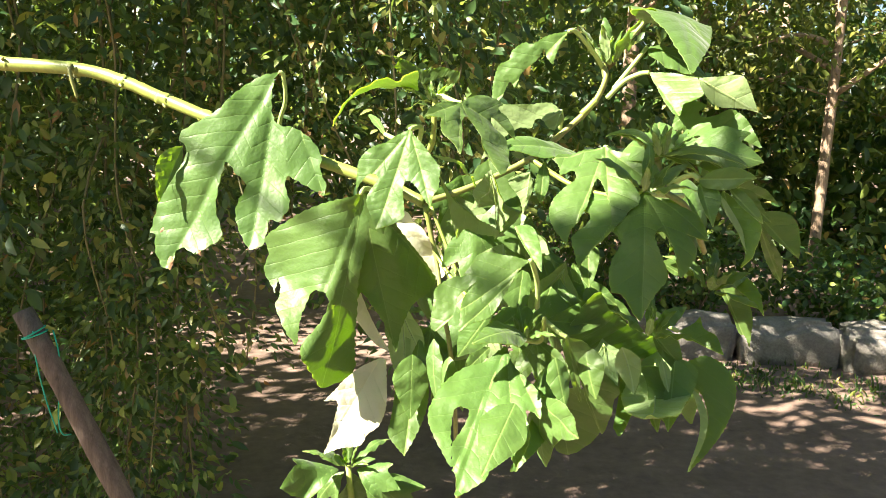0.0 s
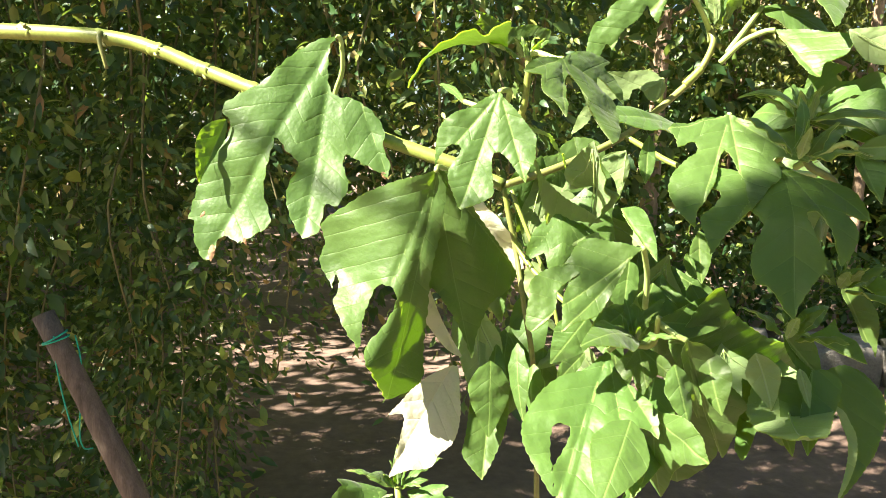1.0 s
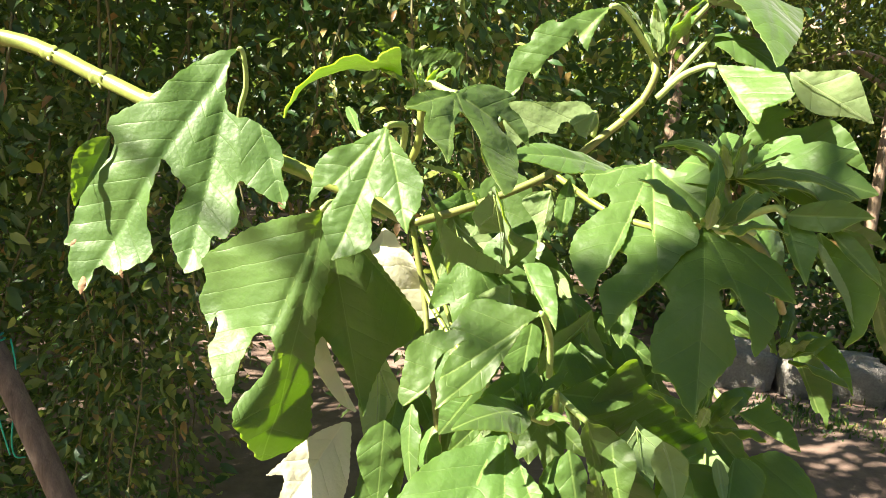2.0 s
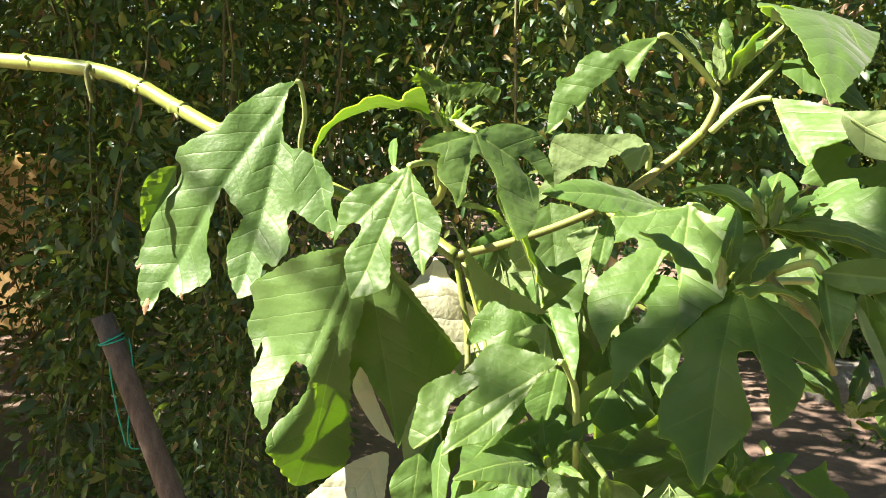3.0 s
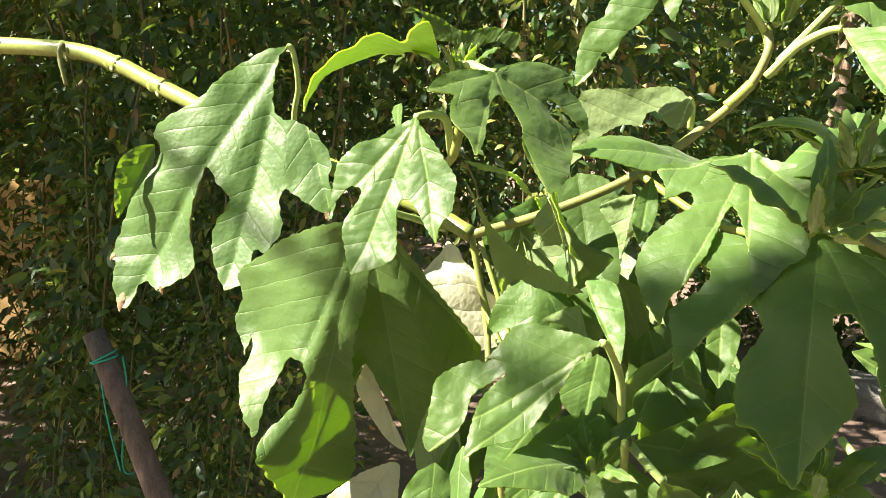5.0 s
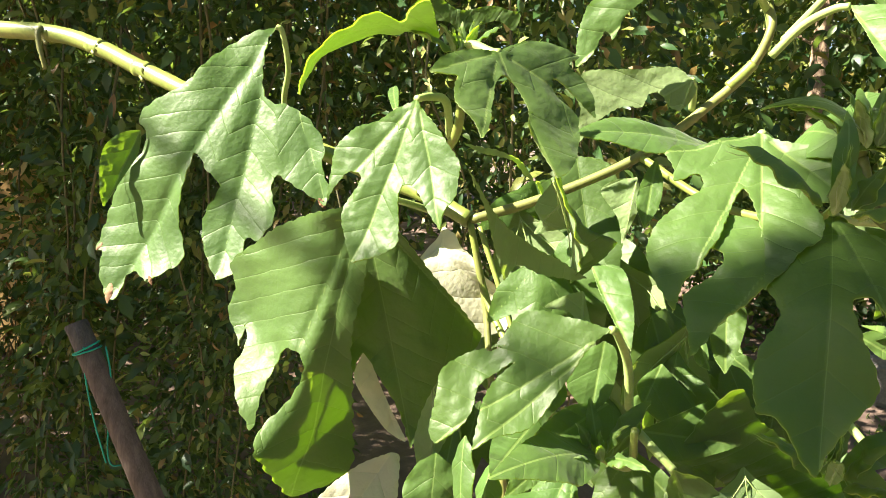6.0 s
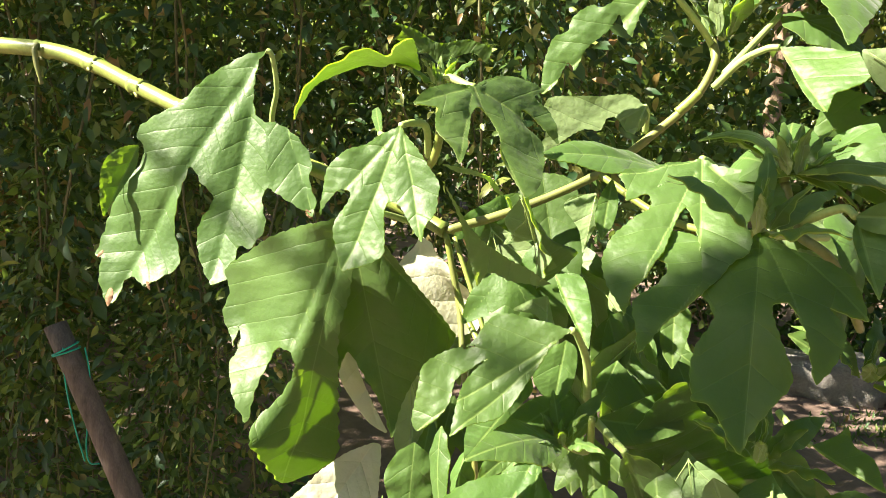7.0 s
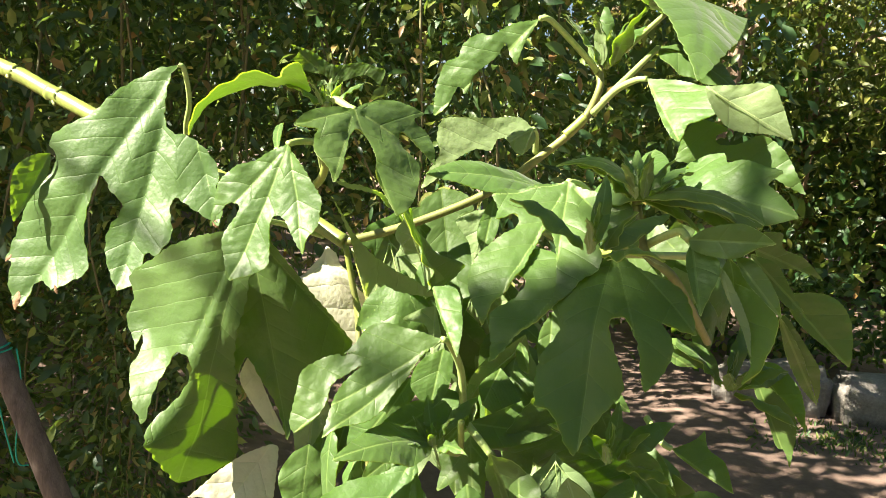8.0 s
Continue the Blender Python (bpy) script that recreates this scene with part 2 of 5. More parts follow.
def surface_through(U, V, ra, rd, margin, axes, vee=0.16):
    """A smooth skin through the base and the margin's lifts, with each rib lying in a shallow trough."""
    def off_rib(u, v):
        d = 9.0
        for (u0, v0), (u1, v1), _ in axes:
            n2 = (u1 - u0) ** 2 + (v1 - v0) ** 2
            t = min(1, max(0, ((u - u0) * (u1 - u0) + (v - v0) * (v1 - v0)) / n2))
            d = min(d, math.hypot(u - u0 - t * (u1 - u0), v - v0 - t * (v1 - v0)))
        return d
    pts = [(0.0, 0.0, 0.0)] + list(margin)
    n = len(pts)
    X = np.array([p[:2] for p in pts])
    y = np.array([p[2] - vee * min(off_rib(p[0], p[1]), 0.12) for p in pts])
    def kernel(r2):
        return r2 * np.log(r2 + 1e-9)
    K = kernel(((X[:, None] - X[None]) ** 2).sum(2)) + np.eye(n) * 0.015
    Q = np.c_[np.ones(n), X]
    M = np.block([[K, Q], [Q.T, np.zeros((3, 3))]])
    w = np.linalg.solve(M + np.eye(n + 3) * 1e-9, np.r_[y, 0, 0, 0])
    H = w[n] + w[n + 1] * U + w[n + 2] * V
    for (a, b), c in zip(X, w):
        H = H + c * kernel((U - a) ** 2 + (V - b) ** 2)
    return H + vee * np.minimum(rd, 0.12)


def blade_mesh(name, base, tip, face, lobes, half, palm, arch, fold, wave, seed, teeth=0.008, cell=0.0135, curl=0.0, cuts=(), root=0.1, bends=(), away=(0, 1, 0), margin=(), tips=(), inner=(), ribbed=None):
    """One lobed leaf blade. margin: (along, aside, lift) of the bays and shoulders round the blade, in leaf lengths; tips: which of them are pointed; ribbed: which of these end a rib (all). base, tip: ends of the midrib; face: the way its upper side looks; lobes: (along, aside, lift, half width) of each side
    lobe's tip, in leaf lengths; half: half width of the middle lobe; palm: radius of the undivided part; arch: rise of the midrib over its chord;
    fold: fall of the sides; curl: bending of the tip; bends: lines (from u, v to u, v, slope) past which
    the blade leans the way 'away'."""
    B, T = np.array(base, float), np.array(tip, float)
    A = T - B
    size = np.linalg.norm(A)
    A = A / size
    N = np.array(face, float)
    N = N - A * (N @ A)
    N = N / np.linalg.norm(N)
    S = np.cross(A, N)
    rng = random.Random(seed)
    ph = [rng.uniform(0, 6.28) for _ in range(6)]
    if margin:
        lobes = [(margin[i][0], margin[i][1], 0.0, 0.1) for i in (tips if ribbed is None else ribbed) if margin[i][:2] != (1, 0)]
    axes = [((0.0, 0.0), (1.0, 0.0), half)] + [((root * l[0], root * l[1]), (l[0], l[1]), l[3]) if margin else ((root, 0.0), (l[0], l[1]), l[3]) for l in lobes]
    lo_u = min([0.0] + [l[0] for l in lobes]) - 0.06
    hi_u = max([1.0] + [l[0] for l in lobes]) + 0.03
    wide = max([half] + [abs(l[1]) for l in lobes]) + 0.10
    if margin:
        lo_u, hi_u = min([0.0] + [q[0] for q in margin]) - 0.05, max(q[0] for q in margin) + 0.05
        wide = max(abs(q[1]) for q in margin) + 0.05
    gu = np.arange(lo_u, hi_u + cell, cell)
    gv = np.arange(-wide, wide + cell, cell)
    U, V = np.meshgrid(gu, gv, indexing="ij")
    best = np.full(U.shape, -9.0)
    near = np.full(U.shape, 9.0)
    ra, rd = np.zeros(U.shape), np.zeros(U.shape)
    total = np.zeros(U.shape)
    k = 110.0
    for i, ((u0, v0), (u1, v1), hw) in enumerate(axes):
        lu, lv = u1 - u0, v1 - v0
        ln = math.hypot(lu, lv)
        lu, lv = lu / ln, lv / ln
        s = ((U - u0) * lu + (V - v0) * lv) / ln
        d = (V - v0) * lu - (U - u0) * lv
        c, power = (0.52, 1.55) if lobes else (0.40, 1.35)
        sc = np.clip(s, 0, 1)
        g = np.where(sc > c, 1 - np.clip((sc - c) / (1 - c), 0, 1) ** power, 0.42 + 0.58 * np.sin(np.clip(sc / c, 0, 1) * math.pi / 2) ** 1.5)
        if i == 0:
            g = np.where(sc < 0.10, g * np.clip(sc / 0.10, 0.0, 1) ** 0.7, g)
        saw = np.abs((sc * ln / 0.045 + ph[i % 6]) % 1.0 - 0.35) * 1.4
        f = hw * g - np.abs(d) - teeth * saw * (sc > 0.2)
        f = np.where(s < 0, np.minimum(f, s * ln), np.where(s > 1, np.minimum(f, (1 - s) * ln), f))
        total += np.exp(np.clip(k * f, -60, 60))
        if i and lobes[i - 1][2] is None:
            continue
        take = np.abs(d) + np.where(s < 0, -s * ln * 2, 0) + np.where(s > 1, (s - 1) * ln * 2, 0) < near
        near = np.where(take, np.abs(d), near)
        ra, rd = np.where(take, s * ln + u0, ra), np.where(take, np.abs(d), rd)
    if palm > 0:
        # the web between neighbouring lobes reaches the share palm of their length
        ang = np.arctan2(V, U - 0.05)
        rad = np.hypot(U - 0.05, V)
        rays = sorted((math.atan2(v1, u1 - 0.05), palm * math.hypot(u1 - 0.05, v1)) for _, (u1, v1), _ in axes)
        ta = [rays[0][0] - 0.28] + [r[0] for r in rays] + [rays[-1][0] + 0.28]
        tr = [0.0] + [r[1] for r in rays] + [0.0]
        f = np.minimum(np.interp(ang, ta, tr) - rad, 0.2)
        total += np.exp(np.clip(k * f, -60, 60))
    F = np.log(total) / k - 0.006
    if margin:
        F = outline_field(U, V, margin, tips, teeth, ph[0])
    # rounded bays between the lobes: head of the bay, a point it opens towards, its half width
    for u1, v1, u2, v2, r in cuts:
        ln = math.hypot(u2 - u1, v2 - v1)
        cu, cv = (u2 - u1) / ln, (v2 - v1) / ln
        s = (U - u1) * cu + (V - v1) * cv
        d = np.abs((V - v1) * cu - (U - u1) * cv)
        F = np.minimum(F, np.where(s > -r, np.where(s < r, np.hypot(s - r, d), d) - r, 9.0))

    def lift(u, v):
        h = arch * 4 * u * (1 - u) - fold * np.sqrt(v * v + 0.0012) - curl * np.clip(u - 0.55, 0, 1) ** 2
        h = h + wave * (np.sin(9 * u + ph[0]) * v * 1.6 + 0.35 * np.sin(17 * v + 7 * u + ph[1]) * np.abs(v) * 2 + 0.25 * np.sin(23 * u + ph[2] - 8 * v) * np.minimum(1, np.abs(v) * 5))
        return h

    H = surface_through(U, V, ra, rd, tuple(margin) + tuple(inner), axes) if margin else lift(U, V)
    for (u1, v1, w1, hw) in (() if margin else lobes):
        if w1 is None:
            continue
        ln = math.hypot(u1 - 0.1, v1)
        lu, lv = (u1 - 0.1) / ln, v1 / ln
        s = np.clip(((U - 0.1) * lu + V * lv) / ln, 0, 1.1)
        d = (V * lu - (U - 0.1) * lv)
        infl = s ** 2 * np.exp(-(d / (hw * 1.3)) ** 2) * (np.sign(V) == np.sign(v1)) * np.clip(np.abs(V) / 0.06, 0, 1)
        H = H + infl * (w1 - float(lift(np.float64(u1), np.float64(v1))))
    # quilting between the side veins
    step = 0.085
    q = 0.5 - 0.5 * np.cos(2 * math.pi * ((ra - 0.75 * rd) / step + ph[3] + 0.12 * np.sin(21 * ra + 17 * rd)))
    H = H + 0.0020 * q * np.clip(rd / 0.05, 0, 1) - 0.004 * np.exp(-(rd / 0.012) ** 2)
    # small uneven waves, stronger towards the margin
    edge = np.clip(1 - F / 0.08, 0, 1)
    if margin:
        H = H + 0.010 * np.sin(11 * U + 6 * V + ph[1]) * np.sin(8 * V - 5 * U + ph[2]) + 0.008 * edge * np.sin(26 * U + 19 * V + ph[0])
    H = H + wave * (0.07 * np.sin(31 * U + 13 * V + ph[4]) + 0.07 * np.sin(-17 * U + 37 * V + ph[5])) * (0.1 + edge)
    P = B + size * (U[..., None] * A + V[..., None] * S + H[..., None] * N)
    for u1, v1, u2, v2, slope in bends:
        ln = math.hypot(u2 - u1, v2 - v1)
        d = ((u2 - u1) * (V - v1) - (v2 - v1) * (U - u1)) / ln
        P = P + (size * slope * 0.5 * (d + np.sqrt(d * d + 0.0006)))[..., None] * np.array(away, float)
    # marching squares
    nu, nv = U.shape
    verts, uvs, index = [], [], {}

    def corner(i, j):
        key = (i, j)
        if key not in index:
            index[key] = len(verts)
            verts.append(P[i, j])
            uvs.append((ra[i, j] * size * 10, rd[i, j] * size * 10))
        return index[key]

    def cut(i, j, i2, j2):
        key = (i, j, i2, j2) if (i, j) < (i2, j2) else (i2, j2, i, j)
        if key not in index:
            i, j, i2, j2 = key
            t = F[i, j] / (F[i, j] - F[i2, j2])
            index[key] = len(verts)
            verts.append(P[i, j] * (1 - t) + P[i2, j2] * t)
            w = (ra[i, j], rd[i, j]) if F[i, j] > 0 else (ra[i2, j2], rd[i2, j2])
            uvs.append((w[0] * size * 10, w[1] * size * 10))
        return index[key]

    faces = []
    inside = F > 0
    cells = inside[:-1, :-1] | inside[1:, :-1] | inside[1:, 1:] | inside[:-1, 1:]
    for i, j in zip(*np.nonzero(cells)):
        ring = ((i, j), (i + 1, j), (i + 1, j + 1), (i, j + 1))
        poly = []
        for q in range(4):
            a, b = ring[q], ring[(q + 1) % 4]
            if inside[a]:
                poly.append(corner(*a))
            if inside[a] != inside[b]:
                poly.append(cut(*a, *b))
        if len(poly) > 2:
            faces.append(tuple(poly))
    # second skin a little below the first
    n = len(verts)
    X = np.array(verts)
    thick = 0.0007
    me0 = bpy.data.meshes.new("skin")
    me0.from_pydata([tuple(v) for v in verts], [], faces)
    nor = np.zeros(n * 3)
    me0.vertices.foreach_get("normal", nor)
    nor = nor.reshape(-1, 3)
    if (nor.mean(0) @ N) < 0:
        faces = [f[::-1] for f in faces]
        nor = -nor
    bpy.data.meshes.remove(me0)
    low = X - nor * thick
    me = bpy.data.meshes.new(name)
    me.from_pydata([tuple(v) for v in X] + [tuple(v) for v in low], [], faces + [tuple(n + q for q in f[::-1]) for f in faces])
    me.materials.append(TOP)
    me.materials.append(UNDER)
    me.polygons.foreach_set("material_index", [0] * len(faces) + [1] * len(faces))
    me.polygons.foreach_set("use_smooth", [True] * (2 * len(faces)))
    layer = me.uv_layers.new(name="rib")
    li = np.zeros(len(me.loops), int)
    me.loops.foreach_get("vertex_index", li)
    uv = np.array(uvs)[li % n]
    layer.data.foreach_set("uv", uv.ravel())
    me.update()
    # the ribs stand out on the underside
    ribs = []
    GN = np.cross(np.gradient(P, axis=0), np.gradient(P, axis=1))
    GN /= np.linalg.norm(GN, axis=2, keepdims=True) + 1e-12
    GN *= np.sign((GN @ N).mean())
    for i, ((u0, v0), (u1, v1), hw) in enumerate(axes):
        if i and lobes[i - 1][2] is None:
            continue
        line = []
        for q in range(12):
            t = q / 11 * 0.9
            a = (u0 + (u1 - u0) * t - lo_u) / cell
            b = (v0 + (v1 - v0) * t + wide) / cell
            i0, j0 = int(a), int(b)
            if not (0 <= i0 < nu - 1 and 0 <= j0 < nv - 1) or F[i0, j0] <= 0:
                if q:
                    break
                continue
            fa, fb = a - i0, b - j0
            both = [(1 - fa) * (1 - fb), fa * (1 - fb), (1 - fa) * fb, fa * fb]
            at4 = [(i0, j0), (i0 + 1, j0), (i0, j0 + 1), (i0 + 1, j0 + 1)]
            line.append(sum(w * (P[x] - GN[x] * 0.0031) for w, x in zip(both, at4)))
        if len(line) > 3:
            ribs.append(line)
    return me, ribs, A, N, size


PLANT = empty("flowering_shrub", (0.02, 0.95, 0.0), "tall green shrub with large lobed sunlit leaves", "shrub")


def leaf(base, tip, face, lobes=(), half=0.16, palm=0.2, arch=0.06, fold=0.15, wave=0.035, seed=1, stalk=(), thick=0.0022, label="", curl=0.0, cell=0.0135, cuts=(), root=0.1, owner=None, skin=None, bends=(), away=(0, 1, 0), margin=(), tips=(), inner=(), ribbed=None):
    owner = owner or PLANT
    if margin:
        cell = 0.011 if math.dist(base, tip) > 0.09 else 0.016
    me, ribs, A, N, size = blade_mesh("leaf", base, tip, face, lobes, half, palm, arch, fold, wave, seed, curl=curl, cell=cell, cuts=cuts, root=root, bends=bends, away=away, margin=margin, tips=tips, inner=inner, ribbed=ribbed)
    if skin:
        me.materials[0] = me.materials[1] = skin
    ob = new("leaf", me)
    ob.parent = owner
    ob.matrix_parent_inverse = owner.matrix_world.inverted()
    if label:
        ob["label"] = label
    for r in ribs:
        tube("rib", r, min(size * 0.0065, 0.0014), size * 0.0015, PETIOLE, ob, steps=1, sides=5)
    if len(stalk):
        pts = [base] + list(stalk)
        tube("leaf_stalk", pts, thick, thick * 1.25, PETIOLE, ob, "pale green leaf stalk", steps=8, sides=8)
    return ob


def stem(points, r0, r1, label="", seed=3, mat=None):
    return tube("stem", points, r0, r1, mat or STEM, PLANT, label, steps=8, sides=12, rough=0.05, seed=seed)


def rosette(centre, way, count, size, seed, spread=0.6, owner=None):
    """A shoot tip: young narrow leaves in a whorl."""
    rng = random.Random(seed)
    c, w = Vector(centre), Vector(way).normalized()
    side = w.orthogonal().normalized()
    for i in range(count):
        t = i / count
        out = Matrix.Rotation(i * 2.4, 3, w) @ side
        d = (w * (1 - spread * (1 - t)) + out * (spread * (1.15 - t))).normalized()
        length = size * (1.0 - 0.6 * t) * rng.uniform(0.85, 1.15)
        leaf(c + out * 0.004, c + d * length, w * 0.8 - out * 0.5, (), half=rng.uniform(0.12, 0.16), palm=0, arch=0.10, fold=0.45, wave=0.15, curl=rng.uniform(0, 0.5), seed=seed * 31 + i, cell=0.045, owner=owner)


def withered_tip(a, b):
    """A dried, curled brown end on a lobe."""
    me, ribs, *_ = blade_mesh("withered_tip", a, b, (0, -1, 0.2), (), 0.22, 0, 0.05, 0.3, 0.1, 7, cell=0.06)
    me.materials[0] = me.materials[1] = WITHERED
    ob = new("withered_tip", me)
    ob.parent = PLANT
    ob.matrix_parent_inverse = PLANT.matrix_world.inverted()
    ob["label"] = "dried brown leaf tip"


def node_ring(at, way, r, seed):
    """A knobbly scar on the stem where a leaf has dropped, with a dry stub."""
    rng = random.Random(seed)
    a, w = Vector(at), Vector(way).normalized()
    tube("node", [a - w * 0.008, a, a + w * 0.008], r * 1.02, r * 1.05, STEM, PLANT, steps=2, sides=12, rough=0.10, seed=seed)
    out = (Vector((0, -0.5 - rng.random(), rng.choice((-1, 1)))) + w * 0.3).normalized()
    tube("stub", [a + out * r * 0.7, a + out * (r * 1.25), a + out * (r * 1.6) + w * 0.003], r * 0.34, r * 0.16, TWIG, PLANT, "short dry leaf-stalk stub", steps=2, sides=7, rough=0.25, seed=seed)


stem([(-1.42, 1.22, -0.23), (-1.39, 1.17, 0.62), (-1.22, 1.06, 1.30), (-0.95, 0.97, 1.52), (-0.70, 0.932, 1.552), (-0.57, 0.925, 1.553), (-0.447, 0.920, 1.548), (-0.385, 0.912, 1.535), (-0.331, 0.904, 1.515), (-0.25, 0.888, 1.487), (-0.12, 0.872, 1.444), (-0.055, 0.862, 1.424), (-0.018, 0.850, 1.409)], 0.0095, 0.0062)
for k, at in enumerate(((-0.535, 0.9235, 1.553), (-0.447, 0.920, 1.548), (-0.385, 0.912, 1.535), (-0.331, 0.904, 1.515), (-0.277, 0.894, 1.496))):
    node_ring(at, (1, -0.1, -0.25), 0.0074, k)
tube("stub", [(-0.447, 0.914, 1.552), (-0.446, 0.908, 1.545), (-0.441, 0.906, 1.527), (-0.438, 0.907, 1.514)], 0.0030, 0.0018, TWIG, PLANT, "dry brown hanging leaf-stalk stub", steps=4, sides=7, rough=0.15)
stem([(-0.018, 0.850, 1.409), (0.035, 0.866, 1.428), (0.096, 0.881, 1.459), (0.140, 0.892, 1.496), (0.165, 0.897, 1.522), (0.176, 0.896, 1.548), (0.174, 0.905, 1.566), (0.173, 0.912, 1.585)], 0.0036, 0.0030, mat=TWIG)
stem([(0.152, 0.8945, 1.509), (0.160, 0.8955, 1.517), (0.167, 0.897, 1.525)], 0.0040, 0.0040, "bright young stretch of the stem")
stem([(-0.060, 0.862, 1.425), (-0.038, 0.800, 1.446), (-0.006, 0.758, 1.469), (0.0, 0.745, 1.500), (0.0, 0.743, 1.518)], 0.0032, 0.0026)
stem([(-0.018, 0.850, 1.409), (0.002, 0.845, 1.345), (0.060, 0.775, 1.30), (0.105, 0.735, 1.29), (0.110, 0.721, 1.318)], 0.0026, 0.0022)
stem([(0.096, 0.881, 1.459), (0.150, 0.850, 1.430), (0.200, 0.790, 1.430), (0.207, 0.738, 1.470)], 0.0028, 0.0026)
stem([(0.207, 0.738, 1.466), (0.214, 0.728, 1.440), (0.233, 0.722, 1.425), (0.262, 0.760, 1.380)], 0.0032, 0.0026, mat=TWIG)
stem([(-0.018, 0.850, 1.409), (-0.004, 0.850, 1.350), (0.006, 0.835, 1.300), (0.02, 0.83, 1.22), (0.03, 0.85, 1.05)], 0.0024, 0.0028, mat=TWIG)
stem([(-0.010, 0.848, 1.405), (0.010, 0.838, 1.360), (0.030, 0.820, 1.315), (0.045, 0.81, 1.25)], 0.0020, 0.0018)
leaf((-0.185, 0.872, 1.547), (-0.294, 0.806, 1.332), (0.07, -0.96, 0.26), margin=((0.06, 0.06, 0.01), (0.14, 0.1, 0.02), (0.24, 0.12, 0.03), (0.33, 0.16, 0.04), (0.41, 0.21, 0.03), (0.44, 0.24, 0.03), (0.48, 0.22, 0.03), (0.49, 0.18, 0.03), (0.56, 0.16, 0.02), (0.62, 0.17, 0.02), (0.72, 0.18, 0), (0.79, 0.17, -0.01), (0.89, 0.14, -0.01), (0.89, 0.11, -0.01), (0.93, 0.09, -0.01), (0.97, 0.05, -0.01), (1, 0, 0), (0.97, -0.02, -0), (0.91, -0, -0.01), (0.88, -0.02, -0), (0.88, -0.09, 0), (0.81, -0.13, 0.01), (0.76, -0.15, 0.01), (0.72, -0.12, 0.01), (0.67, -0.07, 0.01), (0.59, -0.04, 0.02), (0.51, -0.02, 0.03), (0.46, -0.01, 0.04), (0.49, -0.07, 0.03), (0.5, -0.12, 0.03), (0.53, -0.14, 0.03), (0.59, -0.14, 0.02), (0.65, -0.16, 0.02), (0.71, -0.22, 0.03), (0.75, -0.29, 0.05), (0.71, -0.33, 0.05), (0.66, -0.32, 0.04), (0.59, -0.3, 0.03), (0.59, -0.34, 0.03), (0.54, -0.35, 0.03), (0.49, -0.34, 0.02), (0.43, -0.28, 0.02), (0.39, -0.27, 0.01), (0.39, -0.33, 0.01), (0.39, -0.4, 0), (0.39, -0.45, 0), (0.34, -0.43, -0), (0.3, -0.38, -0), (0.24, -0.35, -0), (0.2, -0.28, -0), (0.19, -0.19, 0), (0.21, -0.13, 0.01), (0.19, -0.08, 0.01), (0.13, -0.04, 0.01), (0.04, 0, 0)), tips=(5, 12, 16, 20, 34, 45), ribbed=(16, 34, 45), seed=200, stalk=((-0.181, 0.875, 1.543), (-0.182, 0.887, 1.516), (-0.194, 0.904, 1.484), (-0.19, 0.926, 1.424)))
leaf((-0.280, 0.832, 1.464), (-0.299, 0.811, 1.403), (0.64, -0.77, 0.08), margin=((0.12, 0.17, -0), (0.32, 0.27, -0.01), (0.54, 0.24, -0.01), (0.81, 0.13, -0.01), (1, -0, 0), (0.82, -0.01, -0.01), (0.48, -0.06, -0.01), (0.23, -0.08, -0.01)), tips=(4,), seed=201)
leaf((-0.073, 0.766, 1.425), (-0.110, 0.750, 1.226), (-0.07, -0.99, 0.09), margin=((0.04, 0.07, -0), (0.1, 0.2, -0.03), (0.19, 0.33, -0.07), (0.3, 0.45, -0.12), (0.35, 0.48, -0.14), (0.41, 0.45, -0.14), (0.51, 0.45, -0.15), (0.6, 0.36, -0.12), (0.53, 0.37, -0.13), (0.59, 0.33, -0.11), (0.65, 0.33, -0.06), (0.69, 0.28, 0.01), (0.75, 0.21, 0.05), (0.8, 0.14, 0.07), (0.73, 0.16, 0.02), (0.65, 0.17, -0.01), (0.55, 0.16, -0.04), (0.52, 0.12, -0.02), (0.53, 0.07, -0.01), (0.58, 0.05, -0.01), (0.69, 0.08, -0), (0.77, 0.12, 0.03), (0.82, 0.11, 0.13), (0.87, 0.07, 0.12), (0.94, 0.03, 0.07), (1, 0, 0), (0.99, -0.03, -0.07), (0.97, -0.07, -0.16), (0.92, -0.1, -0.25), (0.81, -0.08, -0.25), (0.69, -0.07, -0.23), (0.59, -0.07, -0.15), (0.47, -0.06, -0.09), (0.34, -0.06, -0.08), (0.19, -0.06, -0.07), (0.07, -0.05, -0.04)), tips=(7, 13, 22, 25), ribbed=(13, 25), seed=202, stalk=((-0.074, 0.8, 1.427), (-0.065, 0.846, 1.419), (-0.046, 0.874, 1.409)), inner=((0.22, 0.05, -0.04), (0.5, 0.07, -0.01), (0.7, -0, -0.04), (0.34, 0.22, -0.07), (0.57, -0.02, -0.07),))
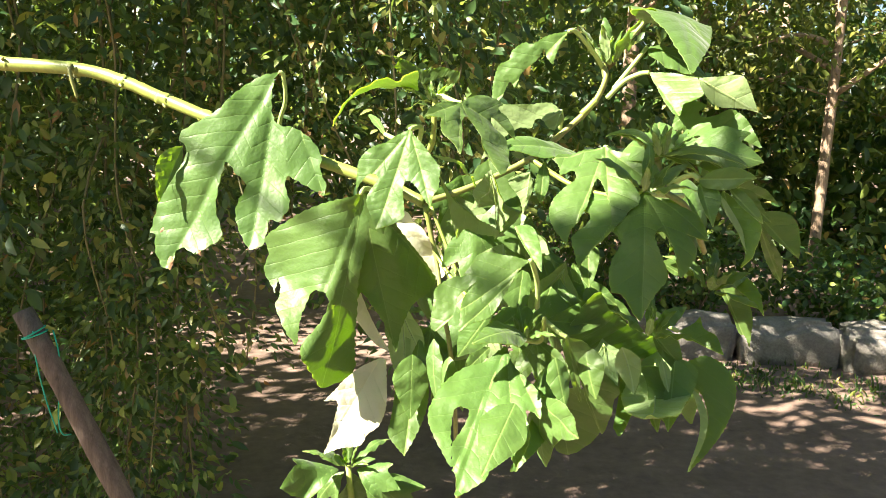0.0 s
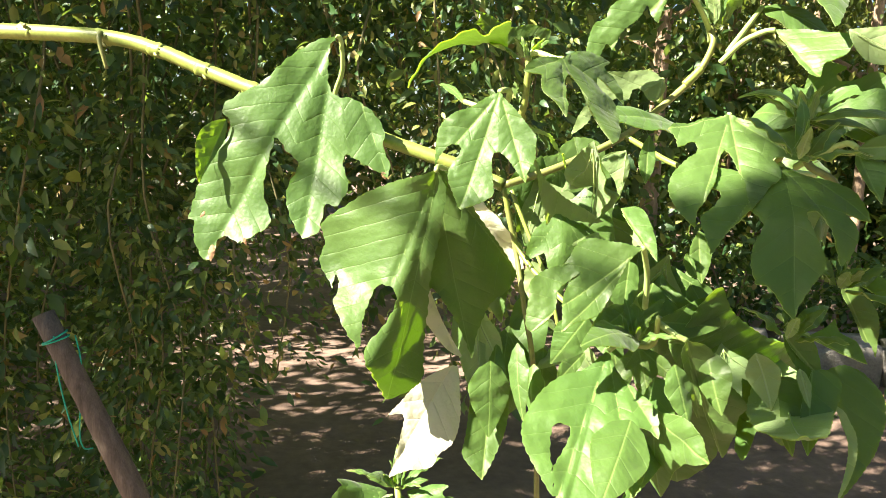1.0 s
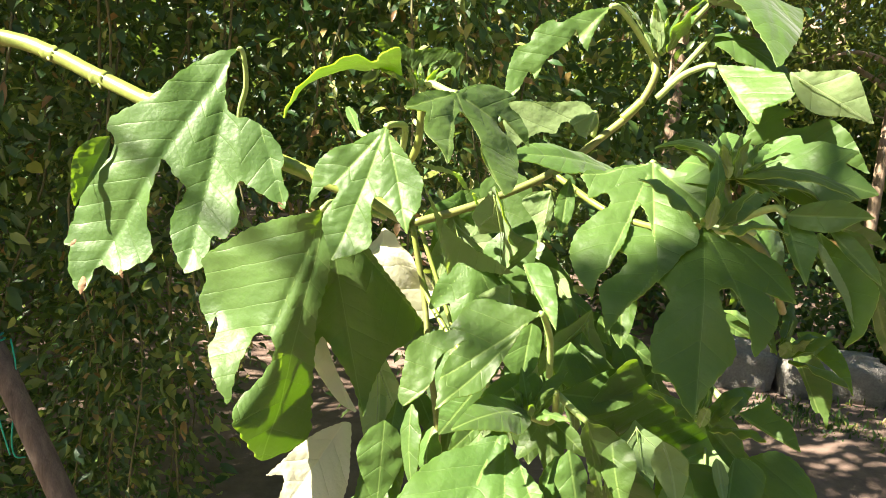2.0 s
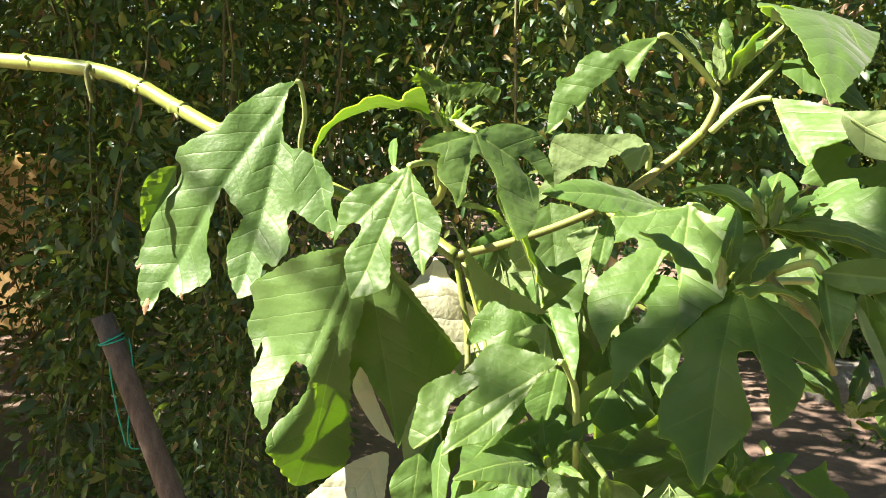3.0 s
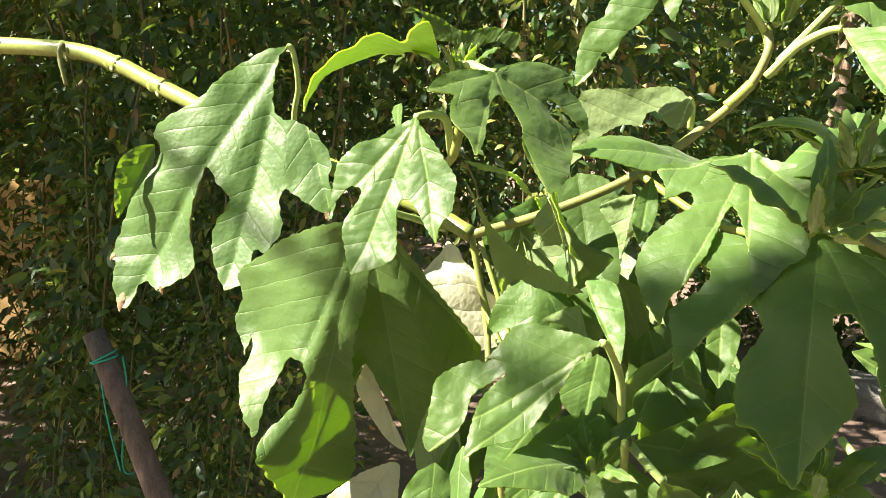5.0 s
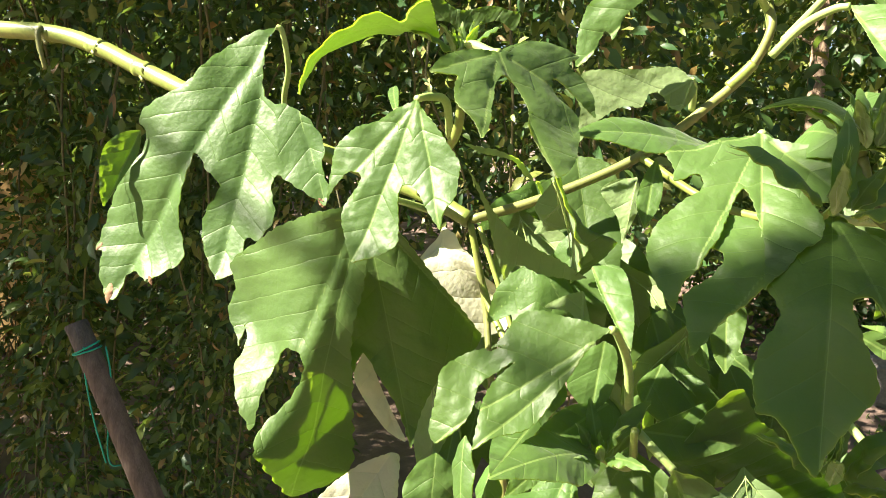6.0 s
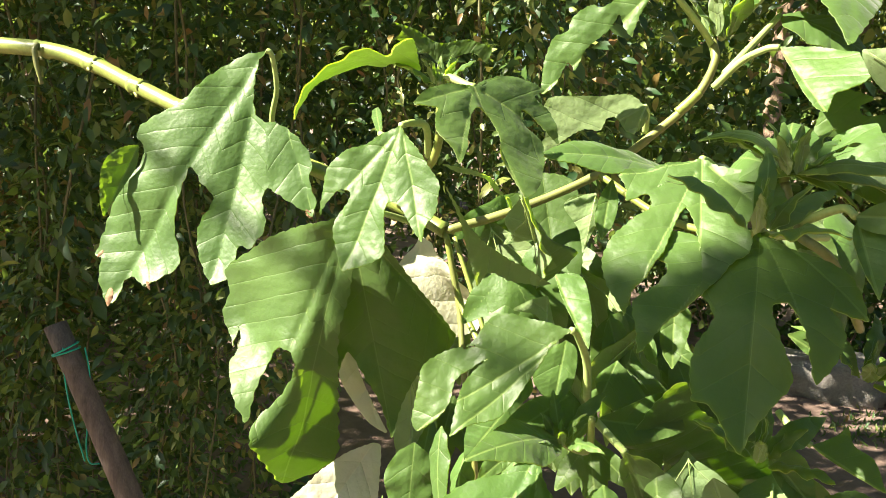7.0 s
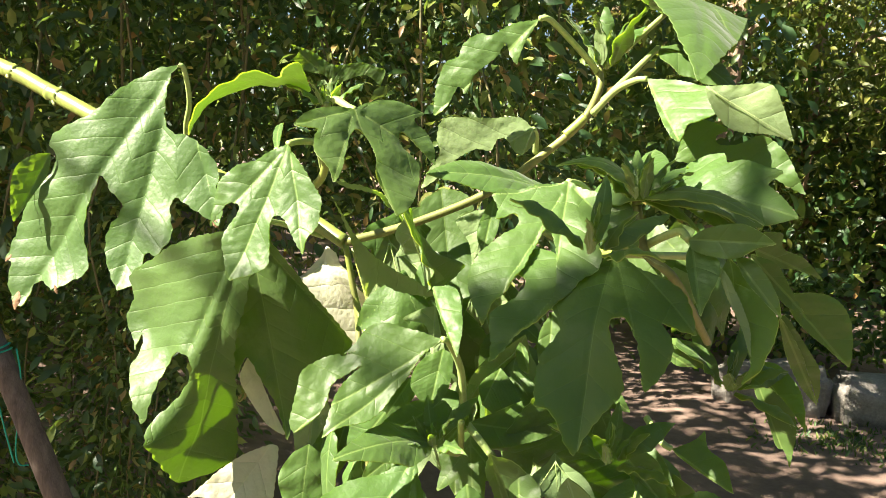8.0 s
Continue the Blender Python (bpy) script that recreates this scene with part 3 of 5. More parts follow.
leaf((-0.074, 0.783, 1.423), (-0.039, 0.795, 1.254), (0.34, -0.94, 0.01), margin=((0.24, 0.09, -0.08), (0.42, 0.15, -0.14), (0.57, 0.18, -0.13), (0.68, 0.18, -0.1), (0.6, 0.12, -0.09), (0.7, 0.07, -0.06), (0.85, 0.02, -0.03), (1, 0, 0), (0.85, -0.08, -0.03), (0.74, -0.18, -0.06), (0.7, -0.3, -0.11), (0.64, -0.37, -0.14), (0.49, -0.3, -0.09), (0.34, -0.22, -0.05), (0.2, -0.15, -0.03), (0.1, -0.1, -0.01), (0.01, -0.06, 0)), tips=(3, 7, 11), ribbed=(7, 11), seed=203, inner=((0.47, 0.02, -0.05), (0.49, -0.1, -0.04), (0.69, -0.06, -0.04), (0.28, -0.06, -0.04),))
leaf((-0.021, 0.729, 1.489), (-0.048, 0.704, 1.398), (-0.10, -0.95, 0.28), margin=((0.06, 0.08, 0), (0.18, 0.18, 0), (0.31, 0.33, 0.01), (0.42, 0.37, 0.01), (0.53, 0.36, -0), (0.73, 0.3, -0.01), (0.61, 0.29, -0.01), (0.52, 0.24, -0.01), (0.51, 0.16, -0.01), (0.58, 0.15, -0.02), (0.69, 0.19, -0.02), (0.79, 0.17, -0.01), (0.88, 0.1, -0.01), (1, 0, 0), (0.93, -0.1, -0.01), (0.82, -0.21, -0.01), (0.74, -0.19, -0.01), (0.62, -0.14, -0.01), (0.51, -0.11, -0.01), (0.47, -0.15, -0.01), (0.51, -0.24, -0), (0.59, -0.34, 0.01), (0.65, -0.43, 0.01), (0.56, -0.42, 0.01), (0.46, -0.44, -0), (0.35, -0.41, -0.01), (0.27, -0.39, -0.02), (0.2, -0.3, -0.02), (0.11, -0.17, -0.01), (0.05, -0.06, -0.01)), tips=(5, 13, 22), seed=204, stalk=((-0.017, 0.741, 1.491), (-0.014, 0.764, 1.489), (-0.022, 0.803, 1.469)))
leaf((0.163, 0.766, 1.477), (0.161, 0.683, 1.406), (-0.16, -0.64, 0.75), margin=((0.02, 0.11, 0), (0.07, 0.26, 0.03), (0.09, 0.38, 0.04), (0.15, 0.45, 0.04), (0.24, 0.4, 0.03), (0.34, 0.39, 0.02), (0.28, 0.3, 0.01), (0.32, 0.26, 0.01), (0.4, 0.28, 0), (0.5, 0.39, 0), (0.63, 0.47, -0), (0.76, 0.49, -0.01), (0.91, 0.45, -0.02), (1.01, 0.39, -0.02), (1.1, 0.35, -0.02), (0.94, 0.32, -0.02), (0.83, 0.25, -0.02), (0.72, 0.19, -0.01), (0.57, 0.15, -0.01), (0.47, 0.13, -0.01), (0.4, 0.1, -0.01), (0.39, 0.07, -0.01), (0.53, 0.02, -0.01), (0.72, -0.01, -0.01), (0.91, -0.01, -0), (1, 0, 0), (0.89, -0.08, -0), (0.78, -0.16, -0.01), (0.71, -0.23, -0.01), (0.62, -0.25, -0.01), (0.51, -0.22, -0), (0.48, -0.24, -0), (0.49, -0.3, 0), (0.54, -0.38, 0.01), (0.58, -0.44, 0.01), (0.46, -0.44, 0.02), (0.32, -0.41, 0.02), (0.19, -0.34, 0.02), (0.12, -0.23, 0.01), (0.07, -0.11, 0)), tips=(3, 14, 25, 34), seed=205, stalk=((0.172, 0.796, 1.473), (0.192, 0.825, 1.456), (0.215, 0.853, 1.452)))
leaf((0.196, 0.736, 1.439), (0.184, 0.641, 1.338), (-0.11, -0.72, 0.69), margin=((0.14, 0.06, 0.05), (0.16, 0.15, 0.06), (0.1, 0.24, 0.04), (0.08, 0.34, 0.05), (0.16, 0.41, 0.07), (0.26, 0.46, 0.09), (0.26, 0.37, 0.08), (0.3, 0.33, 0.09), (0.36, 0.35, 0.1), (0.44, 0.41, 0.1), (0.51, 0.44, 0.11), (0.62, 0.41, 0.11), (0.72, 0.39, 0.1), (0.61, 0.33, 0.11), (0.49, 0.25, 0.11), (0.43, 0.2, 0.12), (0.44, 0.18, 0.12), (0.52, 0.14, 0.13), (0.57, 0.15, 0.13), (0.66, 0.19, 0.11), (0.74, 0.2, 0.1), (0.86, 0.18, 0.07), (0.85, 0.14, 0.07), (0.89, 0.09, 0.05), (0.97, 0.04, 0.01), (1, 0, 0), (0.95, -0.01, 0.01), (0.91, -0.03, 0.02), (0.82, -0.09, 0.05), (0.75, -0.14, 0.07), (0.7, -0.14, 0.1), (0.62, -0.1, 0.15), (0.55, -0.07, 0.17), (0.49, -0.06, 0.18), (0.46, -0.09, 0.17), (0.47, -0.13, 0.17), (0.57, -0.18, 0.15), (0.65, -0.2, 0.1), (0.72, -0.22, 0.06), (0.67, -0.26, 0.07), (0.59, -0.3, 0.08), (0.53, -0.31, 0.09), (0.48, -0.29, 0.11), (0.44, -0.25, 0.13), (0.44, -0.32, 0.1), (0.44, -0.39, 0.07), (0.33, -0.36, 0.08), (0.24, -0.31, 0.08), (0.19, -0.23, 0.07), (0.15, -0.15, 0.06), (0.09, -0.08, 0.03), (-0, -0.03, 0)), tips=(5, 12, 21, 25, 38, 45), ribbed=(12, 25, 38, 45), seed=206, stalk=((0.203, 0.745, 1.435), (0.22, 0.773, 1.432), (0.249, 0.81, 1.429)))
leaf((0.094, 0.719, 1.372), (0.032, 0.672, 1.314), (0.06, -0.81, 0.58), margin=((0.09, 0.16, -0), (0.21, 0.34, 0), (0.31, 0.4, -0), (0.47, 0.37, -0.02), (0.59, 0.37, -0.03), (0.48, 0.32, -0.02), (0.68, 0.44, -0.02), (0.84, 0.45, -0.03), (0.92, 0.39, -0.04), (1.09, 0.27, -0.1), (1.12, 0.19, -0.11), (0.99, 0.15, -0.05), (0.86, 0.17, -0.04), (0.74, 0.25, -0.04), (0.59, 0.24, -0.03), (0.5, 0.21, -0.03), (0.65, 0.22, -0.04), (0.78, 0.17, -0.04), (0.91, 0.07, -0.01), (1, -0, -0), (0.85, -0.03, -0.01), (0.7, -0.1, -0.03), (0.53, -0.08, -0.04), (0.37, -0.04, -0.04), (0.22, 0, -0.03), (0.1, 0.01, -0.02)), tips=(4, 10, 19), ribbed=(10, 19), seed=207, stalk=((0.097, 0.729, 1.367), (0.103, 0.745, 1.346), (0.105, 0.757, 1.317)))
leaf((0.026, 0.722, 1.514), (0.064, 0.698, 1.451), (0.52, -0.64, 0.56), margin=((-0.05, -0.15, 0.01), (-0.04, -0.4, 0.02), (0.09, -0.61, 0.01), (0.12, -0.63, 0.01), (0.16, -0.51, -0), (0.31, -0.61, -0.02), (0.58, -0.59, -0.05), (0.46, -0.51, -0.05), (0.28, -0.39, -0.02), (0.26, -0.33, -0.01), (0.4, -0.32, -0.03), (0.58, -0.41, -0.05), (0.83, -0.26, -0.01), (0.96, -0.12, 0), (1, 0, -0), (0.84, 0.01, -0.01), (0.64, 0.03, -0.01), (0.45, -0.03, -0.01), (0.3, -0.03, -0.01), (0.19, 0.03, -0.01), (0.22, 0.11, -0.01), (0.37, 0.21, -0), (0.56, 0.33, 0.01), (0.65, 0.43, 0), (0.52, 0.41, 0.01), (0.36, 0.46, -0.02), (0.2, 0.42, -0.04), (0.12, 0.37, -0.03), (0.06, 0.55, -0.04), (-0.03, 0.42, -0.03), (-0.06, 0.22, -0.01), (-0.03, 0.09, -0)), tips=(3, 6, 14, 23, 28), ribbed=(6, 14, 23, 28), seed=208, stalk=((0.02, 0.731, 1.515), (0.01, 0.738, 1.519), (0.003, 0.746, 1.521)))
leaf((-0.017, 0.756, 1.526), (-0.095, 0.731, 1.489), (-0.48, 0.22, 0.85), margin=((-0.01, -0.24, 0.04), (-0, -0.38, 0.06), (0.07, -0.39, 0.08), (0.13, -0.28, 0.1), (0.21, -0.17, 0.13), (0.33, -0.38, 0.12), (0.52, -0.26, 0.18), (0.7, -0.26, 0.14), (0.86, -0.2, 0.07), (1, -0, 0), (0.81, -0.09, 0.11), (0.63, 0.02, 0.22), (0.37, 0.06, 0.21), (0.16, -0.03, 0.11), (0.07, 0.02, 0.04)), tips=(9,), seed=209, inner=((0.37, -0.16, 0.17),))
leaf((-0.017, 0.802, 1.533), (0.016, 0.812, 1.535), (0.30, -0.95, -0.12), margin=((-0.22, -0.22, 0), (-0.56, -0.28, 0.02), (-0.84, -0.5, 0.04), (-1.07, -0.38, 0.06), (-0.73, -0.67, 0.03), (-0.93, -0.85, 0.05), (-0.44, -0.69, 0.01), (0, -0.43, -0.01), (0.57, -0.49, -0.02), (0.91, -0.4, -0.01), (1.1, -0.33, -0.01), (1, 0, -0), (0.7, -0.22, -0.01), (0.34, -0.14, -0.01)), tips=(5, 11), seed=210)
leaf((0.128, 0.835, 1.592), (0.052, 0.837, 1.516), (-0.08, -1.00, 0.05), margin=((0.17, 0.11, -0.01), (0.32, 0.15, -0.02), (0.37, 0.22, -0.01), (0.51, 0.24, -0.02), (0.59, 0.2, -0.02), (0.69, 0.23, -0.01), (0.84, 0.15, -0.01), (1, -0, 0), (0.89, -0.02, -0.01), (0.73, 0.04, -0.02), (0.73, -0.04, -0.02), (0.57, 0.02, -0.02), (0.39, 0.01, -0.02), (0.28, 0.04, -0.02), (0.31, -0.04, -0.02), (0.32, -0.13, -0.02), (0.21, -0.07, -0.01), (0.09, -0.03, -0.01)), tips=(7, 10, 15), seed=211, stalk=((0.136, 0.84, 1.592), (0.155, 0.869, 1.578), (0.172, 0.901, 1.563), (0.177, 0.912, 1.552)))
leaf((0.127, 0.873, 1.512), (0.043, 0.849, 1.457), (-0.18, 0.97, -0.15), margin=((0.05, -0.13, 0), (0.24, -0.23, 0.01), (0.48, -0.37, 0.01), (0.59, -0.4, 0.01), (0.69, -0.3, 0.01), (0.73, -0.18, 0.01), (0.86, -0.11, 0.01), (1, -0, 0), (0.81, -0.02, 0.01), (0.7, -0.07, 0.02), (0.48, -0.08, 0.02), (0.37, -0.01, 0.02), (0.28, -0.06, 0.02), (0.22, -0.03, 0.01), (0.21, 0.08, 0.01), (0.17, 0.14, 0.01), (0.09, 0.12, 0.01), (0.02, 0.08, 0)), tips=(7, 15), seed=212, stalk=((0.129, 0.883, 1.507), (0.129, 0.894, 1.493)))
leaf((0.209, 0.818, 1.551), (0.231, 0.767, 1.508), (-0.45, -0.69, 0.57), margin=((0.24, 0.02, -0), (0.57, 0.05, -0), (0.85, 0.05, -0), (1, 0, 0), (0.86, -0.12, -0), (0.88, -0.25, -0), (0.87, -0.41, 0), (0.73, -0.55, 0), (0.53, -0.46, -0), (0.24, -0.25, -0.01)), tips=(3,), seed=213, stalk=((0.201, 0.823, 1.55), (0.188, 0.839, 1.543), (0.173, 0.85, 1.526)))
leaf((0.241, 0.747, 1.542), (0.292, 0.732, 1.512), (0.27, 0.96, 0.01), margin=((0.22, 0.15, 0.01), (0.5, 0.33, 0.01), (0.69, 0.24, 0.01), (0.89, 0.09, 0.01), (1, 0, -0), (0.76, -0.07, 0.01), (0.48, -0.21, 0.01), (0.26, -0.18, 0.01), (0.1, -0.09, 0)), tips=(4,), seed=214)
leaf((0.233, 0.812, 1.495), (0.316, 0.786, 1.479), (-0.29, -0.96, 0.07), margin=((0.02, -0.24, 0), (0.11, -0.36, 0), (0.32, -0.34, -0.01), (0.25, -0.27, -0.01), (0.29, -0.21, -0.01), (0.43, -0.25, -0.02), (0.57, -0.35, -0.01), (0.74, -0.29, -0.01), (0.88, -0.15, -0.01), (1, -0, 0), (0.86, -0.03, -0.01), (0.61, -0.1, -0.02), (0.39, -0.11, -0.02), (0.19, -0.03, -0.01)), tips=(9,), seed=215)
leaf((0.076, 0.749, 1.281), (0.035, 0.624, 1.183), (-0.03, -0.61, 0.79), margin=((0.14, 0.08, 0.01), (0.27, 0.21, 0.04), (0.4, 0.26, 0.05), (0.54, 0.29, 0.05), (0.64, 0.27, 0.04), (0.72, 0.21, 0.03), (0.8, 0.13, 0.01), (0.87, 0.05, 0), (0.75, 0.1, 0.01), (0.63, 0.14, 0.03), (0.52, 0.15, 0.03), (0.5, 0.08, 0.03), (0.56, 0.07, 0.02), (0.65, 0.09, 0.02), (0.74, 0.1, 0.01), (0.83, 0.07, 0.01), (0.91, 0.02, -0), (1, 0, 0), (0.93, -0.07, -0), (0.85, -0.13, 0), (0.7, -0.1, 0.01), (0.56, -0.06, 0.02), (0.5, -0.07, 0.02), (0.52, -0.11, 0.02), (0.64, -0.17, 0.02), (0.76, -0.26, 0.01), (0.69, -0.28, 0.02), (0.58, -0.29, 0.03), (0.48, -0.25, 0.04), (0.42, -0.23, 0.04), (0.42, -0.27, 0.05), (0.45, -0.32, 0.05), (0.33, -0.29, 0.05), (0.24, -0.22, 0.03), (0.17, -0.13, 0.01), (0.1, -0.06, -0)), tips=(7, 17, 25, 31), seed=216, stalk=((0.081, 0.75, 1.285), (0.095, 0.772, 1.289), (0.107, 0.782, 1.292)))
leaf((-0.058, 0.809, 1.243), (-0.106, 0.744, 1.159), (0.25, -0.83, 0.50), margin=((0.15, 0.11, -0.01), (0.33, 0.18, -0.01), (0.44, 0.2, -0.01), (0.6, 0.24, -0.01), (0.54, 0.13, -0.02), (0.72, 0.06, -0.01), (0.89, 0.01, -0.01), (1, 0, 0), (0.88, -0.1, -0.01), (0.77, -0.24, -0.01), (0.65, -0.25, -0.01), (0.53, -0.3, -0.01), (0.35, -0.27, -0.01), (0.12, -0.14, -0.01), (-0.01, -0.05, 0)), tips=(3, 7), ribbed=(7,), seed=217, skin=PALE, label="creamy-white drooping leaf")
leaf((-0.083, 0.822, 1.316), (-0.055, 0.814, 1.252), (0.38, -0.88, 0.28), margin=((0.12, 0.14, -0), (0.29, 0.24, -0), (0.61, 0.18, -0.01), (0.87, 0.09, -0), (1, 0, -0), (1.04, -0.07, 0), (0.71, -0.02, -0.01), (0.33, 0.01, -0.01)), tips=(4,), seed=218, skin=PALE, label="creamy-white drooping leaf")
leaf((-0.018, 0.830, 1.261), (-0.025, 0.766, 1.153), (0.12, -0.86, 0.50), margin=((0.21, 0.07, -0.01), (0.4, 0.14, -0.02), (0.7, 0.15, -0.02), (0.84, 0.16, -0.01), (0.93, 0.08, -0.01), (1, 0, 0), (0.84, -0.07, -0.01), (0.64, -0.13, -0.02), (0.47, -0.14, -0.02), (0.26, -0.1, -0.01), (0.07, -0.06, -0)), tips=(5,), seed=219)
leaf((0.235, 0.695, 1.453), (0.276, 0.671, 1.457), (-0.50, -0.86, 0.07), margin=((0.21, -0.14, -0.01), (0.59, -0.21, -0.01), (0.85, -0.11, -0.01), (1, 0, 0), (0.8, 0.06, -0.01), (0.56, 0.19, -0.01), (0.26, 0.18, -0.01), (0.06, 0.12, -0)), tips=(3,), seed=220, stalk=((0.231, 0.706, 1.456), (0.219, 0.726, 1.447), (0.211, 0.746, 1.437)))
leaf((0.278, 0.734, 1.447), (0.326, 0.756, 1.428), (0.30, -0.91, -0.30), margin=((-0.02, -0.18, 0), (0.19, -0.27, 0), (0.31, -0.13, -0), (0.6, -0.13, -0), (1, 0, -0), (0.68, 0.01, -0), (0.44, 0.07, -0), (0.19, 0.1, -0)), tips=(4,), seed=221)
leaf((0.238, 0.702, 1.450), (0.242, 0.665, 1.416), (-0.24, -0.66, 0.71), margin=((0.18, 0.08, -0), (0.55, 0.07, -0.01), (1, 0, 0), (0.66, -0.16, -0.01), (0.44, -0.26, -0), (0.17, -0.23, -0), (0.09, -0.12, -0)), tips=(2,), seed=222)
leaf((0.260, 0.709, 1.443), (0.265, 0.659, 1.382), (-0.77, -0.53, 0.36), margin=((0.09, 0.08, -0), (0.34, 0, -0.01), (0.61, -0.07, -0.01), (0.85, -0.09, -0.01), (1, 0, 0), (0.93, -0.16, -0), (0.78, -0.27, -0), (0.65, -0.34, -0), (0.43, -0.24, -0.01), (0.21, -0.13, -0.01)), tips=(4,), seed=223)
leaf((0.252, 0.691, 1.441), (0.269, 0.659, 1.394), (0.25, 0.84, -0.48), margin=((0.15, 0.05, 0), (0.48, 0.09, 0.01), (0.72, 0.08, 0.01), (1, 0, -0), (0.73, 0.02, 0.01), (0.45, 0, 0.02), (0.18, -0.02, 0.01)), tips=(3,), seed=224)
leaf((0.260, 0.691, 1.446), (0.281, 0.661, 1.420), (-0.49, -0.74, 0.45), margin=((0.16, -0.14, -0), (0.47, -0.16, -0.01), (0.79, -0.1, -0.01), (1, 0, -0), (0.68, 0.04, -0.01), (0.34, 0.06, -0.01)), tips=(3,), seed=225)
leaf((0.270, 0.701, 1.447), (0.304, 0.705, 1.415), (0.05, -1.00, -0.07), margin=((0.28, -0.15, -0), (0.6, -0.09, -0.01), (1, 0, 0), (0.77, 0.09, -0), (0.45, 0.08, -0.01)), tips=(2,), seed=226)
leaf((0.286, 0.685, 1.416), (0.320, 0.715, 1.360), (0.17, -0.91, -0.38), margin=((0.2, -0.03, -0), (0.51, -0.04, -0), (1, -0, -0), (0.71, 0.06, -0), (0.33, 0.06, -0)), tips=(2,), seed=227)
leaf((0.286, 0.690, 1.414), (0.322, 0.721, 1.359), (0.18, -0.90, -0.38), margin=((0.04, -0.07, 0), (0.41, -0.11, -0), (0.67, -0.12, -0), (1, -0, -0), (0.56, -0.04, -0), (0.26, -0.02, -0)), tips=(3,), seed=228)
leaf((0.298, 0.728, 1.422), (0.339, 0.730, 1.381), (-0.00, -1.00, -0.04), margin=((0.15, -0.21, -0), (0.34, -0.34, -0), (0.59, -0.32, -0.01), (0.82, -0.18, -0.01), (1, 0, 0), (0.75, 0.03, -0.01), (0.45, 0.08, -0.01), (0.2, 0.08, -0)), tips=(4,), seed=229)
leaf((0.326, 0.928, 1.324), (0.364, 0.914, 1.243), (-0.11, -0.99, 0.12), margin=((0.16, -0.13, -0), (0.39, -0.2, -0.01), (0.64, -0.19, -0.01), (1, 0, 0), (0.83, -0.01, -0.01), (0.76, 0.04, -0.01), (0.46, 0.03, -0.01), (0.21, 0.05, -0.01)), tips=(3,), seed=230)
leaf((0.323, 0.907, 1.334), (0.352, 0.843, 1.300), (-0.56, -0.58, 0.60), margin=((0.17, -0.17, -0), (0.49, -0.21, -0.01), (0.75, -0.14, -0.01), (1, 0, -0), (0.73, -0.02, -0.01), (0.45, -0, -0.01), (0.21, 0.05, -0.01)), tips=(3,), seed=231)
leaf((0.252, 0.796, 1.291), (0.292, 0.771, 1.275), (-0.29, -0.78, 0.55), margin=((0.17, -0.3, -0.01), (0.21, -0.5, -0), (0.4, -0.31, -0.01), (0.69, -0.28, -0.01), (1, 0, 0), (0.62, 0.02, -0.01), (0.26, 0.03, -0.01)), tips=(1, 4), seed=232, stalk=((0.244, 0.799, 1.295), (0.235, 0.824, 1.302)))
leaf((0.218, 0.759, 1.300), (0.243, 0.752, 1.273), (0.02, -0.96, 0.26), margin=((0.22, -0.27, -0), (0.48, -0.14, -0.01), (1, 0, -0), (1.13, 0.22, 0.01), (0.69, 0.26, -0), (0.28, 0.18, -0)), tips=(2,), seed=233)
leaf((0.131, 0.714, 1.302), (0.173, 0.743, 1.196), (0.11, -0.97, -0.22), margin=((0.07, -0.1, -0), (0.18, -0.15, -0), (0.3, -0.14, -0.01), (0.46, -0.2, -0.01), (0.63, -0.26, -0), (0.72, -0.19, -0.01), (0.88, -0.1, -0), (1, -0, 0), (0.81, 0.01, -0), (0.57, 0.02, -0.01), (0.35, -0, -0.01), (0.66, 0.07, -0.01), (0.48, 0.09, -0.01), (0.27, 0.07, -0.01), (0.1, 0.06, -0)), tips=(7, 11), seed=234, stalk=((0.125, 0.725, 1.303), (0.112, 0.738, 1.31)))
leaf((0.125, 0.750, 1.290), (0.257, 0.833, 1.228), (0.38, -0.86, -0.33), margin=((0.03, -0.17, -0), (0.07, -0.36, -0), (0.22, -0.28, -0), (0.5, -0.23, -0), (0.72, -0.23, -0), (0.91, -0.12, -0), (1, 0, 0), (0.75, 0.01, -0), (0.57, 0.03, -0), (0.39, 0.05, -0), (0.24, -0.02, -0), (0.1, -0.02, -0)), tips=(6,), seed=235)
leaf((0.127, 0.752, 1.238), (0.144, 0.767, 1.162), (0.03, -0.98, -0.18), margin=((0.44, 0.12, -0), (0.85, 0.15, 0), (1, 0, 0), (0.88, -0.26, -0), (0.7, -0.45, -0), (0.33, -0.48, 0), (0.05, -0.31, 0)), tips=(2,), seed=236)
leaf((0.115, 0.745, 1.263), (0.088, 0.666, 1.190), (0.14, -0.70, 0.70), margin=((0.06, -0.15, -0), (0.41, -0.2, -0.01), (0.69, -0.15, -0.01), (1, 0, 0), (1, 0.05, -0), (0.72, -0, -0.01), (0.4, 0, -0.01), (0.19, 0.05, -0.01)), tips=(3,), seed=237)
leaf((0.257, 0.775, 1.266), (0.246, 0.701, 1.179), (-0.09, -0.75, 0.65), margin=((-0.06, -0.19, 0.01), (0.04, -0.35, 0), (0.27, -0.41, -0), (0.55, -0.32, -0.01), (0.78, -0.18, -0.01), (1, 0, 0), (0.74, -0.13, -0.01), (0.51, -0.18, -0.01), (0.32, -0.14, -0.01), (0.2, -0.05, -0.01)), tips=(5,), seed=238)
